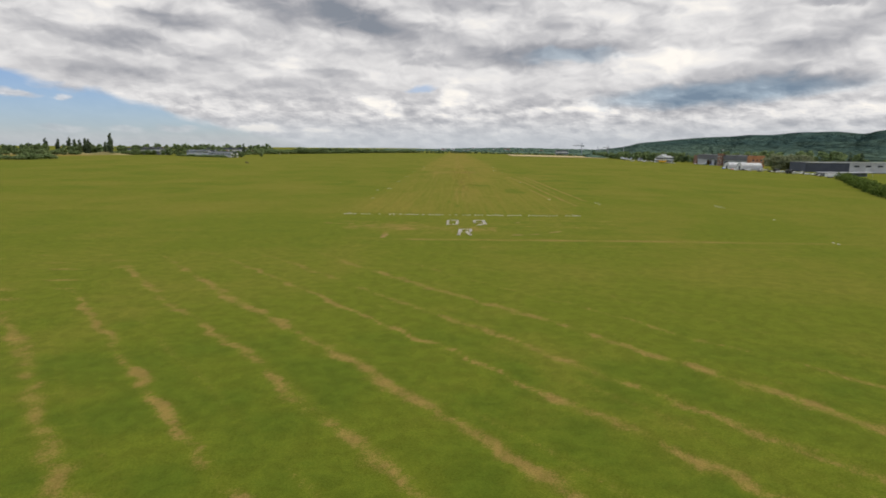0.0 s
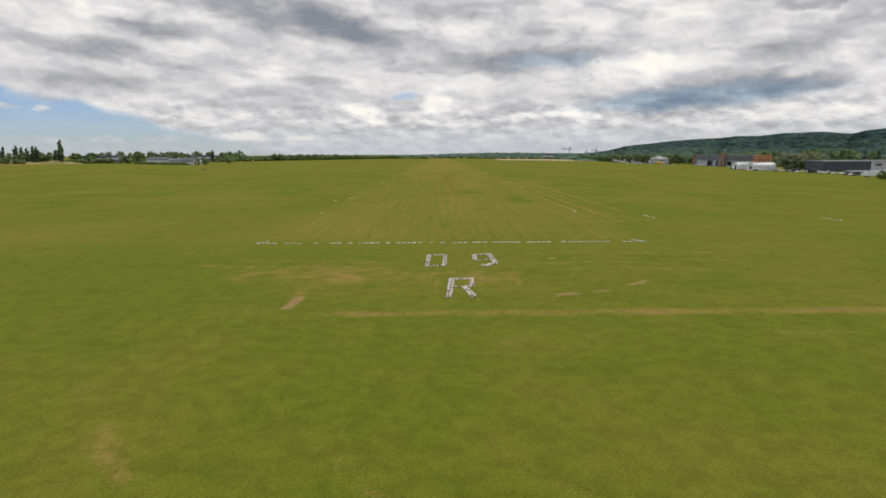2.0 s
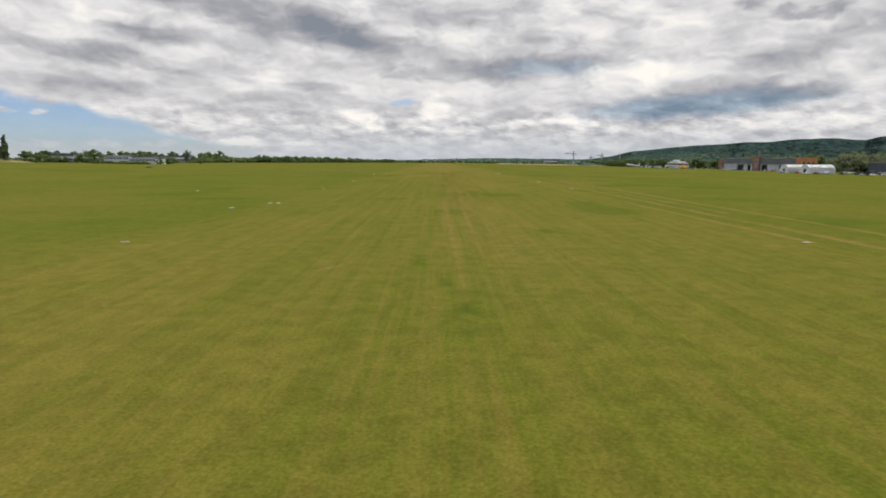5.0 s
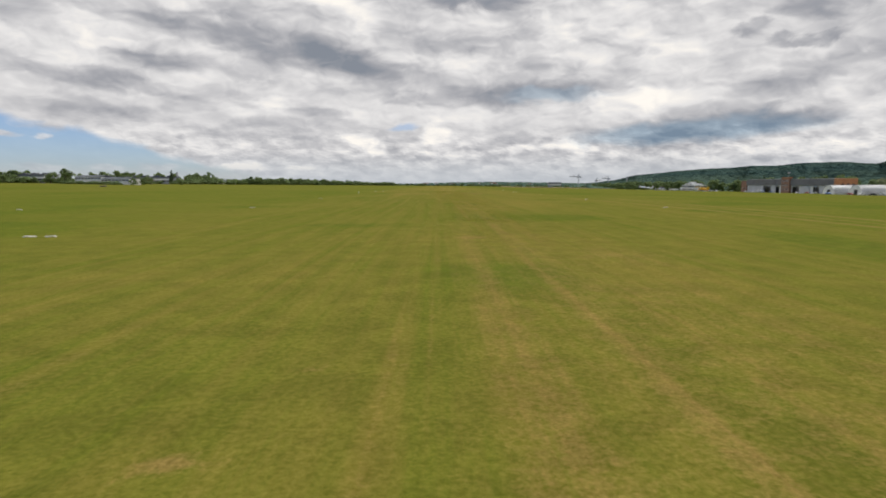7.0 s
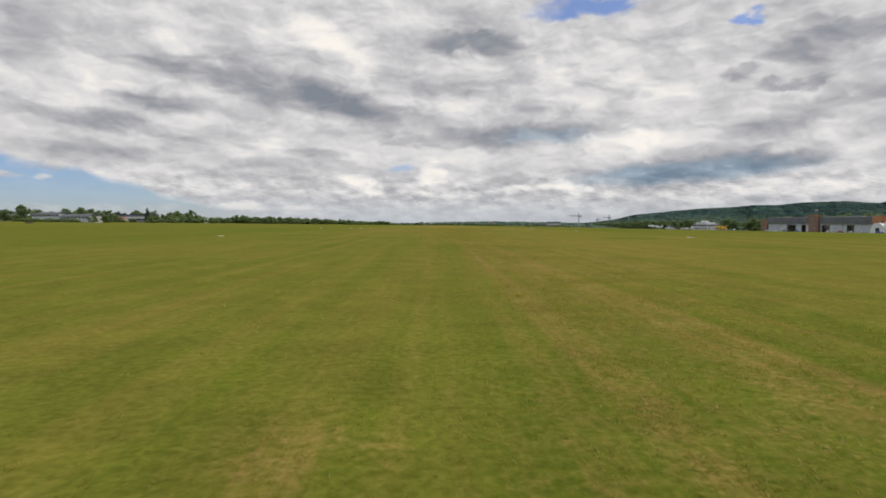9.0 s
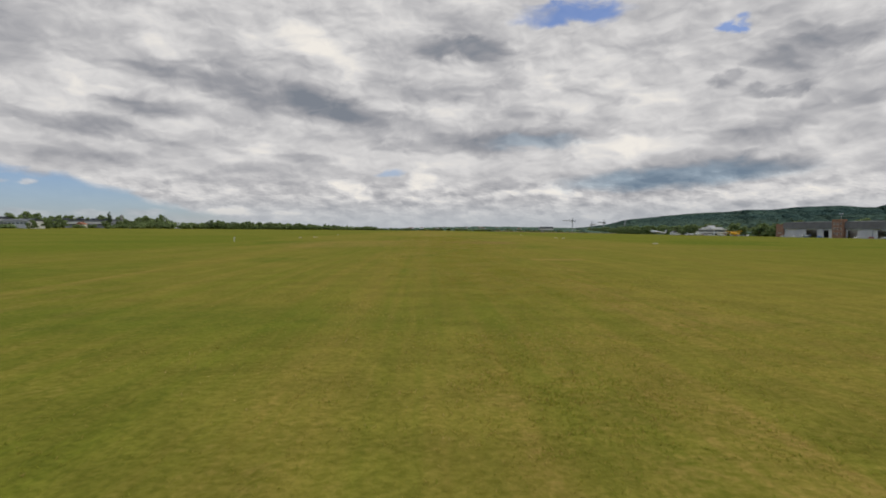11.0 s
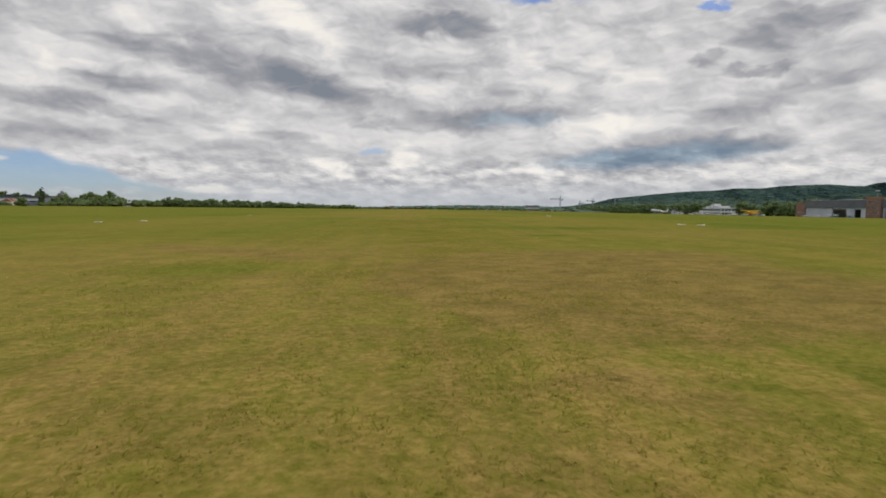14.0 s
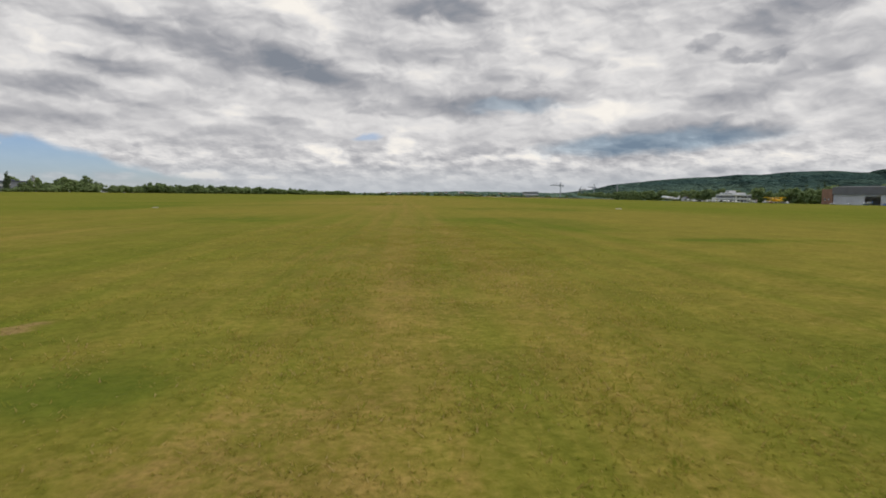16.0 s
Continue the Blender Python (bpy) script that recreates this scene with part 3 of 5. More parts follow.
    lush = np.maximum(lush, 0.60 * step(-x, -0.5, 7) * step(y, 90, 150) * step(-y, -310, -262) * step(-np.abs(x), -60, -30) * (0.45 + 0.75 * lattice((x, y * 0.5), 4.0, 26)))
    lush = np.maximum(lush, 0.85 * step(-y, 55, 105) * (0.55 + 0.65 * lattice((x, y), 3.2, 27)) * (1 - 0.8 * np.clip(hay, 0, 1)))
    lush = np.maximum(lush, 0.62 * step(-y, -10, 15) * step(y, -75, -45) * (0.4 + 0.8 * lattice((x, y), 4.2, 28)) * (1 - 0.8 * np.clip(hay, 0, 1)))
    for px, py, rx, ry in ((-3.1, 33.8, 0.9, 3.2), (-1.9, 182, 0.6, 2.6), (-3.4, 251.6, 1.3, 1.1), (8.8, 251.6, 2.0, 1.2), (0.4, 261, 1.0, 1.2), (8.2, 51.8, 1.4, 2.0), (14.4, 281, 5.0, 1.5), (-0.9, 21.5, 0.75, 5.0), (-1.8, 28.0, 0.8, 2.5), (-1.8, 195.4, 1.7, 1.2), (-0.8, 197.3, 1.4, 1.3), (0.2, 200.8, 0.9, 2.2), (1.2, 206.0, 1.0, 3.0), (3.0, 207.8, 1.0, 1.8),
                           (-0.9, 265.4, 1.9, 1.7), (-2.6, 267.0, 1.6, 2.0), (-3.0, 236.4, 2.2, 1.6), (-9, 300, 6, 7), (12, 330, 9, 5), (14, 262, 5, 5)):
        near = np.exp(-(((x + bend * 0.4 - px) / rx) ** 2 + ((y + wob * 0.8 - py) / ry) ** 2) ** 1.3)
        thatch = thatch * (1 - 0.6 * near)
        lush = np.maximum(lush, 0.95 * near * (0.6 + 0.6 * shred))
        hay = hay * (1 - 0.85 * near)
    strip = step(-np.abs(x - 0.5), -31, -25) * step(y, -2, 6) * (0.7 + 0.6 * lanes)
    for name, v in (("hay", hay), ("soil", soil), ("lush", lush), ("strip", strip), ("dry", dry), ("thatch", thatch)):
        me.attributes.new(name, "FLOAT", "POINT").data.foreach_set("value", v.astype(np.float32))
    me.materials.append(M_GROUND)
    tagged(new("ground", me), "mown grass airfield with dried straw rows", "ground", kind="structure")


build_ground()


# ---- mesh helpers ----


def mesh_object(name, verts, faces, mat, parent=None, label=""):
    me = bpy.data.meshes.new(name)
    me.from_pydata([tuple(v) for v in verts], [], [tuple(f) for f in faces])
    me.materials.append(mat)
    me.update()
    ob = new(name, me)
    if parent is not None:
        ob.parent = parent
    return tagged(ob, label)


def part(name, bm, mat, parent=None, label=""):
    me = bpy.data.meshes.new(name)
    bm.to_mesh(me)
    bm.free()
    me.materials.append(mat)
    ob = new(name, me)
    if parent is not None:
        ob.parent = parent
    return tagged(ob, label)


def thing(name, label, category, group="", at=None):
    ob = new(name)
    ob.empty_display_size = 0.5
    if at is not None:
        ob.matrix_basis = at
    return tagged(ob, label, category, group)


def block(bm, x0, x1, y0, y1, z0, z1, bevel=0.0):
    made = bmesh.ops.create_cube(bm, size=1.0)["verts"]
    for v in made:
        v.co = Vector(((x0 + x1) / 2 + v.co.x * (x1 - x0), (y0 + y1) / 2 + v.co.y * (y1 - y0), (z0 + z1) / 2 + v.co.z * (z1 - z0)))
    if bevel:
        edges = list({e for v in made for e in v.link_edges})
        bmesh.ops.bevel(bm, geom=edges, offset=bevel, segments=1, affect="EDGES")
    return bm


def rod(bm, a, b, r0, r1=None, sides=8):
    """A tapering bar from a to b."""
    a, b = Vector(a), Vector(b)
    made = bmesh.ops.create_cone(bm, cap_ends=True, segments=sides, radius1=r0, radius2=r0 if r1 is None else r1, depth=(b - a).length)["verts"]
    m = Matrix.Translation((a + b) / 2) @ (b - a).to_track_quat("Z", "Y").to_matrix().to_4x4()
    bmesh.ops.transform(bm, matrix=m, verts=made)
    return bm


def box_part(name, dims, mat, parent, label="", bevel=0.0):
    return part(name, block(bmesh.new(), *dims, bevel), mat, parent, label)


# ---- wooded hill on the right and the far ridge ----


def clumps(centres, sizes, seed, spread=1.0):
    """Rough lumps of canopy, joined: each one a squat, uneven dome of triangles."""
    r = np.random.default_rng(seed)
    n = len(centres)
    ring, tiers = 7, 3
    ang = np.linspace(0, 2 * np.pi, ring, endpoint=False)
    verts, faces = [], []
    top = np.array([[0, 0, 1.0]])
    base = []
    for i, (rad, h) in enumerate(((1.0, -0.25), (0.95, 0.35), (0.55, 0.82))):
        base.append(np.stack([rad * np.cos(ang + 0.4 * i), rad * np.sin(ang + 0.4 * i), np.full(ring, h)], 1))
    unit = np.concatenate([*base, top])
    tri = []
    for i in range(tiers - 1):
        for j in range(ring):
            a, b = i * ring + j, i * ring + (j + 1) % ring
            tri += [(a, b, b + ring), (a, b + ring, a + ring)]
    for j in range(ring):
        tri.append(((tiers - 1) * ring + j, (tiers - 1) * ring + (j + 1) % ring, tiers * ring))
    tri = np.array(tri)
    v = unit[None] * (1 + spread * 0.35 * (r.random((n, len(unit), 3)) - 0.5)) * np.asarray(sizes)[:, None, :]
    v = v + np.asarray(centres)[:, None, :]
    f = tri[None] + (np.arange(n) * len(unit))[:, None, None]
    return v.reshape(-1, 3), f.reshape(-1, 3)


def tri_object(name, verts, tris, mat, smooth=False):
    me = bpy.data.meshes.new(name)
    me.vertices.add(len(verts))
    me.vertices.foreach_set("co", np.asarray(verts, np.float32).ravel())
    me.loops.add(tris.size)
    me.loops.foreach_set("vertex_index", tris.ravel().astype(np.int32))
    me.polygons.add(len(tris))
    me.polygons.foreach_set("loop_start", np.arange(0, tris.size, 3))
    me.polygons.foreach_set("loop_total", np.full(len(tris), 3))
    me.update()
    if smooth:
        me.polygons.foreach_set("use_smooth", np.ones(len(tris), bool))
    me.materials.append(mat)
    return new(name, me)


def crest(az):
    """Height of the hill's crest by azimuth in degrees."""
    return np.interp(az, [12, 15, 16.8, 18.3, 20.2, 22, 24, 26.2, 27.7, 29.4, 31.3, 32.5, 33.9, 35.3, 36.2, 37.2, 40, 44, 50, 60, 75],
                     [-12, 1, 13, 31, 39, 48, 55, 60, 67, 66, 74, 75, 78, 71, 69, 82, 92, 102, 124, 114, 62])


def hill_height(az, d):
    s = step(d, 1150 - 6 * (az - 30), 2750)
    return -9 + (crest(az) + 9) * s ** 0.9


def build_hill():
    az = np.linspace(12, 75, 190)
    ds = np.linspace(1050, 3400, 34)
    A, Dd = np.meshgrid(az, ds)
    h = np.where(Dd < 2850, hill_height(A, Dd), -9 + (crest(A) + 9) * (1 - 0.4 * step(Dd, 2850, 3400)))
    h = h + 5 * (lattice((A * 40, Dd), 160.0, 5) - 0.5) * step(Dd, 1100, 1500)
    v = np.stack([np.sin(np.radians(A)) * Dd, np.cos(np.radians(A)) * Dd, h], -1).reshape(-1, 3)
    n, m = len(az), len(ds)
    f = [(j * n + i, j * n + i + 1, (j + 1) * n + i + 1, (j + 1) * n + i) for j in range(m - 1) for i in range(n - 1)]
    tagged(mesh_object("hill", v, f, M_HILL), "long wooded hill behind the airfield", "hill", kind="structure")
    r = np.random.default_rng(41)
    a, d = r.uniform(14, 60, 15000), np.sqrt(r.uniform(1250 ** 2, 2900 ** 2, 15000))
    z = hill_height(a, np.minimum(d, 2800)) + 5 * (lattice((a * 40, d), 160.0, 5) - 0.5)
    s = r.uniform(11, 18, 15000)
    c = np.stack([np.sin(np.radians(a)) * d, np.cos(np.radians(a)) * d, z + 2.2], 1)
    v, f = clumps(c, np.stack([s, s, s * r.uniform(0.06, 0.12, 15000)], 1), 42)
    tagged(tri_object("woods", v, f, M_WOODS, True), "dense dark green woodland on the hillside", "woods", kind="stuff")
    # the low far ridge straight ahead
    az = np.linspace(-14, 20, 60)
    top = np.interp(az, [-14, -9, -3, 0, 3, 5, 8, 11, 15, 20], [-11, -9, -7, -2, 1.5, 3.5, 2, -2, -4, -5])
    v, f = [], []
    for j, (d, s) in enumerate(((2300, 0.0), (2900, 0.75), (3300, 1.0), (3900, 0.7))):
        for i, q in enumerate(az):
            v.append((math.sin(radians(q)) * d, math.cos(radians(q)) * d, -12 + (top[i] + 12) * s))
    n = len(az)
    f = [(j * n + i, j * n + i + 1, (j + 1) * n + i + 1, (j + 1) * n + i) for j in range(3) for i in range(n - 1)]
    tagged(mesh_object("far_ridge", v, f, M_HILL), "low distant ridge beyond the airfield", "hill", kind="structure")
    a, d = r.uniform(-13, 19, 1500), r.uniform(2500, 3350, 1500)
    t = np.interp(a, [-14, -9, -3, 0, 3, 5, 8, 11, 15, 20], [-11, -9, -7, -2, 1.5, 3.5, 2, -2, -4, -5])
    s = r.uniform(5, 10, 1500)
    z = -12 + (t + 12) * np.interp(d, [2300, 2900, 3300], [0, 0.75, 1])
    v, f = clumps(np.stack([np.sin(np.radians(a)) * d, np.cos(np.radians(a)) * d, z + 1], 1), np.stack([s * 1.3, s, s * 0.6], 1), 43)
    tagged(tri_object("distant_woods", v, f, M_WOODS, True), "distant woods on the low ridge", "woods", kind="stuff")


build_hill()

# ---- trees ----


def leaf_cloud(r, lobes, count, size):
    """Small leaf clumps, two crossed triangles each, scattered over a set of lobes (x, y, z, rx, rz)."""
    lob = np.array(lobes)
    w = lob[:, 3] * lob[:, 3] * lob[:, 4]
    pick = r.choice(len(lob), count, p=w / w.sum())
    d = r.normal(size=(count, 3))
    d /= np.linalg.norm(d, axis=1, keepdims=True)
    rad = r.uniform(0.55, 1.08, count)[:, None]
    c = lob[pick, :3] + d * rad * lob[pick][:, [3, 3, 4]]
    s = size * r.uniform(0.6, 1.5, count)
    out = d * np.array([0.9, 0.9, 0.7]) + np.array([0, 0, 0.55]) + r.normal(size=(count, 3)) * 0.4
    out /= np.linalg.norm(out, axis=1, keepdims=True)
    e1 = np.cross(out, r.normal(size=(count, 3)))
    e1 /= np.linalg.norm(e1, axis=1, keepdims=True)
    e2 = np.cross(out, e1)
    ang = np.arange(4)[None] * np.pi / 2 + r.uniform(-0.6, 0.6, (count, 4))
    rim = e1[:, None] * np.cos(ang)[..., None] + e2[:, None] * np.sin(ang)[..., None] - out[:, None] * r.uniform(0.1, 0.7, (count, 4))[..., None]
    tri = np.concatenate([out[:, None] * 0.15, rim * r.uniform(0.7, 1.2, (count, 4))[..., None]], 1)
    v = c[:, None, :] + tri * s[:, None, None]
    f = np.arange(count)[:, None, None] * 5 + np.array([(0, 1, 2), (0, 2, 3), (0, 3, 4), (0, 4, 1)])[None]
    return v.reshape(-1, 3), f.reshape(-1, 3)


def make_tree(kind, h, w, seed, label, category="tree", group=""):
    """A tapered trunk with limbs, and a crown of leaf clumps about uneven lobes."""
    r = np.random.default_rng(seed)
    top = thing(category if category != "tree" else kind + "_tree", label, category, group)
    bm = bmesh.new()
    bare = {"round": 0.12, "poplar": 0.05, "willow": 0.14, "conifer": 0.08, "bush": 0.03, "airy": 0.2}[kind]
    lean = r.uniform(-0.03, 0.03, 2) * h
    rod(bm, (0, 0, -0.6), (lean[0] * 0.5, lean[1] * 0.5, h * 0.45), 0.028 * h + 0.05, 0.016 * h + 0.03, 8)
    rod(bm, (lean[0] * 0.5, lean[1] * 0.5, h * 0.44), (lean[0], lean[1], h * 0.9), 0.016 * h + 0.03, 0.02, 6)
    lobes = []
    if kind == "poplar":
        for i in range(9):
            z = h * (0.10 + 0.86 * i / 8)
            q = w / 2 * (0.62 + 0.38 * math.sin(math.pi * (0.18 + 0.78 * i / 8))) * r.uniform(0.8, 1.1)
            lobes.append((r.uniform(-.12, .12) * w, r.uniform(-.12, .12) * w, z, q * (0.9 if i < 7 else 0.6), h * 0.085))
        limbs, count, size = 6, 420, 0.055 * w + 0.028 * h
    elif kind == "conifer":
        for i in range(8):
            z = h * (0.12 + 0.84 * i / 7)
            lobes.append((0, 0, z, w / 2 * (1.03 - 0.92 * i / 7) * r.uniform(0.85, 1.1), h * 0.07))
        limbs, count, size = 6, 300, 0.055 * h
    elif kind == "bush":
        for i in range(7):
            a, q = r.uniform(0, 6.28), r.uniform(0, 0.34) * w
            lobes.append((math.cos(a) * q, math.sin(a) * q, h * r.uniform(0.3, 0.62), w * r.uniform(0.2, 0.3), h * r.uniform(0.24, 0.36)))
        limbs, count, size = 3, 300, 0.12 * h + 0.05
    else:
        n = {"round": 10, "willow": 11, "airy": 8}[kind]
        for i in range(n):
            a, q = i * 2.4 + r.uniform(-.4, .4), w * (0.08 + 0.30 * r.random())
            z = h * r.uniform(bare, 0.80)
            q *= 1.0 - 0.55 * max(0, z / h - 0.5)
            lobes.append((math.cos(a) * q, math.sin(a) * q, z, w * r.uniform(0.14, 0.24), h * r.uniform(0.10, 0.19)))
        lobes.append((lean[0], lean[1], h * 0.84, w * 0.18, h * 0.13))
        limbs, count, size = 6, {"round": 420, "willow": 460, "airy": 240}[kind], {"round": 0.062, "willow": 0.055, "airy": 0.055}[kind] * h
    for i in range(limbs):
        x, y, z, q, _ = lobes[i % len(lobes)]
        rod(bm, (lean[0] * 0.3, lean[1] * 0.3, max(h * bare, z - 0.28 * h)), (x, y, z), 0.009 * h + 0.02, 0.02, 5)
    part("trunk", bm, M_BARK, top)
    v, f = leaf_cloud(r, lobes, count, size)
    crown = tri_object("crown", v, f, {"poplar": M_POPLAR, "willow": M_WILLOW, "conifer": M_CONIFER}.get(kind, M_LEAF))
    crown.parent = top
    return top


TREES = {
    "round": [make_tree("round", 10, 10, 100 + i, "broad leafy tree with dark green crown", group="trees round the airfield") for i in range(4)],
    "airy": [make_tree("airy", 11, 9, 120 + i, "thin-crowned leafy tree with gaps", group="trees round the airfield") for i in range(2)],
    "poplar": [make_tree("poplar", 16, 4.6, 130 + i, "tall narrow dark poplar", group="trees round the airfield") for i in range(2)],
    "willow": [make_tree("willow", 10, 12, 140 + i, "grey-green willow with wide rounded crown", group="trees round the airfield") for i in range(2)],
    "conifer": [make_tree("conifer", 12, 6, 150 + i, "dark pointed conifer behind the hangars", group="trees round the airfield") for i in range(2)],
    "bush": [make_tree("bush", 4, 6, 160 + i, "low dense green bush at the field's edge", category="bush", group="bushes round the airfield") for i in range(3)],
}
NATIVE = {"round": 10, "airy": 11, "poplar": 16, "willow": 10, "conifer": 12, "bush": 4}
used = {k: 0 for k in TREES}
tree_rng = random.Random(5)


far_parts = []


def plant(kind, x, y, h, wide=1.0):
    """Sets a tree of height h at (x, y); the first of each pattern is the one that was built, the rest are copies. Far off, trees run together into belts."""
    if y > 975 and kind in ("round", "bush"):
        s, a = h / NATIVE[kind], tree_rng.uniform(0, 6.28)
        me = [o for o in tree_rng.choice(TREES[kind]).children if o.name.startswith("crown")][0].data
        v = np.empty(len(me.vertices) * 3, np.float32)
        me.vertices.foreach_get("co", v)
        v = v.reshape(-1, 3) * np.array([s * wide, s * wide, s])
        v = np.stack([v[:, 0] * math.cos(a) - v[:, 1] * math.sin(a) + x, v[:, 0] * math.sin(a) + v[:, 1] * math.cos(a) + y, v[:, 2] + rise_at(x, y) - 0.03 * h], 1)
        f = np.empty(len(me.polygons) * 3, np.int32)
        me.loops.foreach_get("vertex_index", f)
        far_parts.append((v, f.reshape(-1, 3)))
        return
    pats, i = TREES[kind], used[kind]
    used[kind] += 1
    s = h / NATIVE[kind]
    m = pose(x, y, rise_at(x, y) - 0.1, 0, 0, tree_rng.uniform(0, 360)) @ Matrix.Diagonal((s * wide, s * wide, s, 1))
    if i < len(pats):
        pats[i].matrix_basis = m
    else:
        copy_thing_at(pats[i % len(pats)], m)


def copy_thing_at(ob, m):
    was = ob.matrix_basis.copy()
    ob.matrix_basis = Matrix.Identity(4)
    made = copy_thing(ob, m)
    ob.matrix_basis = was
    return made


def along(line, n, jitter):
    """n places along a broken line, unevenly spaced."""
    pts = [Vector(p) for p in line]
    runs = [(b - a).length for a, b in zip(pts, pts[1:])]
    total = sum(runs)
    for i in range(n):
        s = (i + tree_rng.uniform(0.1, 0.9)) / n * total
        for a, b, q in zip(pts, pts[1:], runs):
            if s <= q:
                p = a.lerp(b, s / q)
                break
            s -= q
        yield p.x + tree_rng.uniform(-jitter, jitter), p.y + tree_rng.uniform(-jitter, jitter)


def plant_all():
    t = tree_rng
    # the edge of the field on the left, near to far
    for x, y in along([(-600, 395), (-510, 500), (-462, 556)], 40, 9):
        plant(t.choice(["bush", "round", "bush"]), x, y, t.uniform(5, 9), 1.25)
    for x, y in along([(-372, 285), (-366, 330), (-362, 368)], 18, 6):
        plant("bush", x, y, t.uniform(4.5, 6.5), 1.35)
    for x, y in along([(-640, 470), (-520, 580), (-420, 660)], 44, 12):
        plant("round", x, y, t.uniform(10, 14.5), 1.2)
    for x, y in along([(-455, 605), (-415, 625), (-385, 640)], 14, 6):
        plant(t.choice(["bush", "bush", "round"]), x, y, t.uniform(4.5, 8), 1.3)
    for x, y in along([(-520, 860), (-420, 900), (-340, 960)], 30, 14):
        plant("round", x, y, t.uniform(13, 17), 1.1)
    for x, y in along([(-335, 800), (-322, 900), (-300, 1000)], 44, 6):
        plant(t.choice(["bush", "round", "round"]), x, y, t.uniform(6.5, 10.5), 1.3)
    for x, y in along([(-300, 980), (-262, 1150), (-225, 1330)], 80, 8):
        plant(t.choice(["round", "round", "bush"]), x, y, t.uniform(9, 13.5), 1.3)
    for x, y in along([(-225, 1330), (-190, 1480), (-130, 1620)], 46, 9):
        plant(t.choice(["round", "bush"]), x, y, t.uniform(8, 12), 1.3)
    for x, y, h in ((-432, 586, 27), (-462, 590, 19), (-470, 596, 20), (-480, 600, 18), (-489, 604, 19), (-500, 610, 21), (-511, 604, 19), (-527, 604, 20), (-446, 598, 16), (-338, 788, 17)):
        plant("poplar", x, y, h, 1.0 if h > 24 else 1.2)
    for x, y, h, w in ((-358, 611, 15, 1.15), (-351, 897, 17, 1.1), (-346, 929, 20, 1.0), (-372, 610, 11, 1.2), (-410, 600, 11, 1.2), (-338, 905, 12, 1.2), (-300, 1010, 13, 1.2),
                       (-255, 1180, 13, 1.1), (-212, 1390, 14, 1.0)):
        plant("airy" if h in (20, 14) else "round", x, y, h, w)
    for x, y in along([(-480, 775), (-430, 780)], 8, 4):
        plant("bush", x, y, t.uniform(5.5, 8), 1.3)
    for x, y in along([(-352, 594), (-312, 572), (-272, 550)], 26, 2.5):
        plant("bush", x, y, t.uniform(2.2, 3.6), 1.5)
    for x, y, h in ((-266, 557, 6.5), (-262, 566, 7), (-302, 622, 8), (-292, 616, 9), (-282, 612, 8.5), (-274, 604, 7.5), (-340, 640, 13), (-326, 640, 14), (-312, 632, 13), (-324, 796, 11), (-262, 640, 7)):
        plant("round", x, y, h, 1.2)
    for x, y in along([(-350, 740), (-322, 790), (-318, 830)], 14, 4):
        plant("bush", x, y, t.uniform(3, 5), 1.4)
    # straight ahead, beyond the end of the field
    for x, y in along([(-150, 1620), (40, 1690), (250, 1640), (380, 1500)], 120, 14):
        plant(t.choice(["round", "bush", "round"]), x, y, t.uniform(4, 8), 1.6)
    # the belt on the right, from the far end to the terminal
    for x, y in along([(385, 1500), (372, 1300), (345, 1120), (335, 980)], 60, 12):
        plant("round", x, y, t.uniform(9, 15), 1.15)
    for x, y in along([(420, 1400), (420, 1150), (400, 950)], 40, 16):
        plant("round", x, y, t.uniform(13, 19), 1.15)
    for x, y in along([(330, 960), (345, 905), (365, 890)], 14, 6):
        plant("round", x, y, t.uniform(10, 16), 1.1)
    for x, y in along([(380, 860), (395, 790), (375, 740)], 24, 10):
        plant(t.choice(["round", "round", "airy"]), x, y, t.uniform(11, 17), 1.1)
    for x, y in along([(430, 900), (450, 760), (440, 600), (430, 480)], 40, 14):
        plant(t.choice(["round", "conifer", "round"]), x, y, t.uniform(15, 23), 1.1)
    for x, y in along([(325, 468), (346, 474), (370, 480)], 12, 4):
        plant("willow", x, y, t.uniform(14, 17.5), 1.15)
    for x, y in along([(470, 520), (475, 420), (480, 320), (470, 220)], 34, 14):
        plant(t.choice(["willow", "round", "conifer"]), x, y, t.uniform(11, 18), 1.1)
    for x, y in along([(520, 420), (530, 300), (540, 200)], 20, 14):
        plant("round", x, y, t.uniform(12, 18), 1.1)


plant_all()
starts = np.cumsum([0] + [len(v) for v, _ in far_parts])
tagged(tri_object("tree_belt", np.concatenate([v for v, _ in far_parts]), np.concatenate([f + s for (_, f), s in zip(far_parts, starts)]), M_LEAF),
       "unbroken belt of distant leafy trees round the field", "trees", kind="stuff")


def hedge():
    """A clipped-looking but uneven hedge that runs along the field's edge."""
    top = thing("hedge", "thick bright green hedge along the field's edge", "hedge")
    line = [(249, 245), (230, 208), (211, 176), (198, 150), (184, 126), (168, 96), (156, 72)]
    r = np.random.default_rng(77)
    lobes = []
    for i, (x, y) in enumerate(along(line, 60, 1.6)):
        g = rise_at(x, y)
        q = r.uniform(1.8, 3.2)
        lobes.append((x, y, g + q * 0.7, q, q * r.uniform(0.8, 1.1)))
    v, f = leaf_cloud(r, lobes, 9000, 0.42)
    crown = tri_object("crown", v, f, M_HEDGE)
    crown.parent = top
    bm = bmesh.new()
    for x, y, z, q, _ in lobes[::2]:
        rod(bm, (x, y, rise_at(x, y) - 0.3), (x + 0.4, y, z + q * 0.4), 0.12, 0.04, 5)
    part("trunk", bm, M_BARK, top)


hedge()



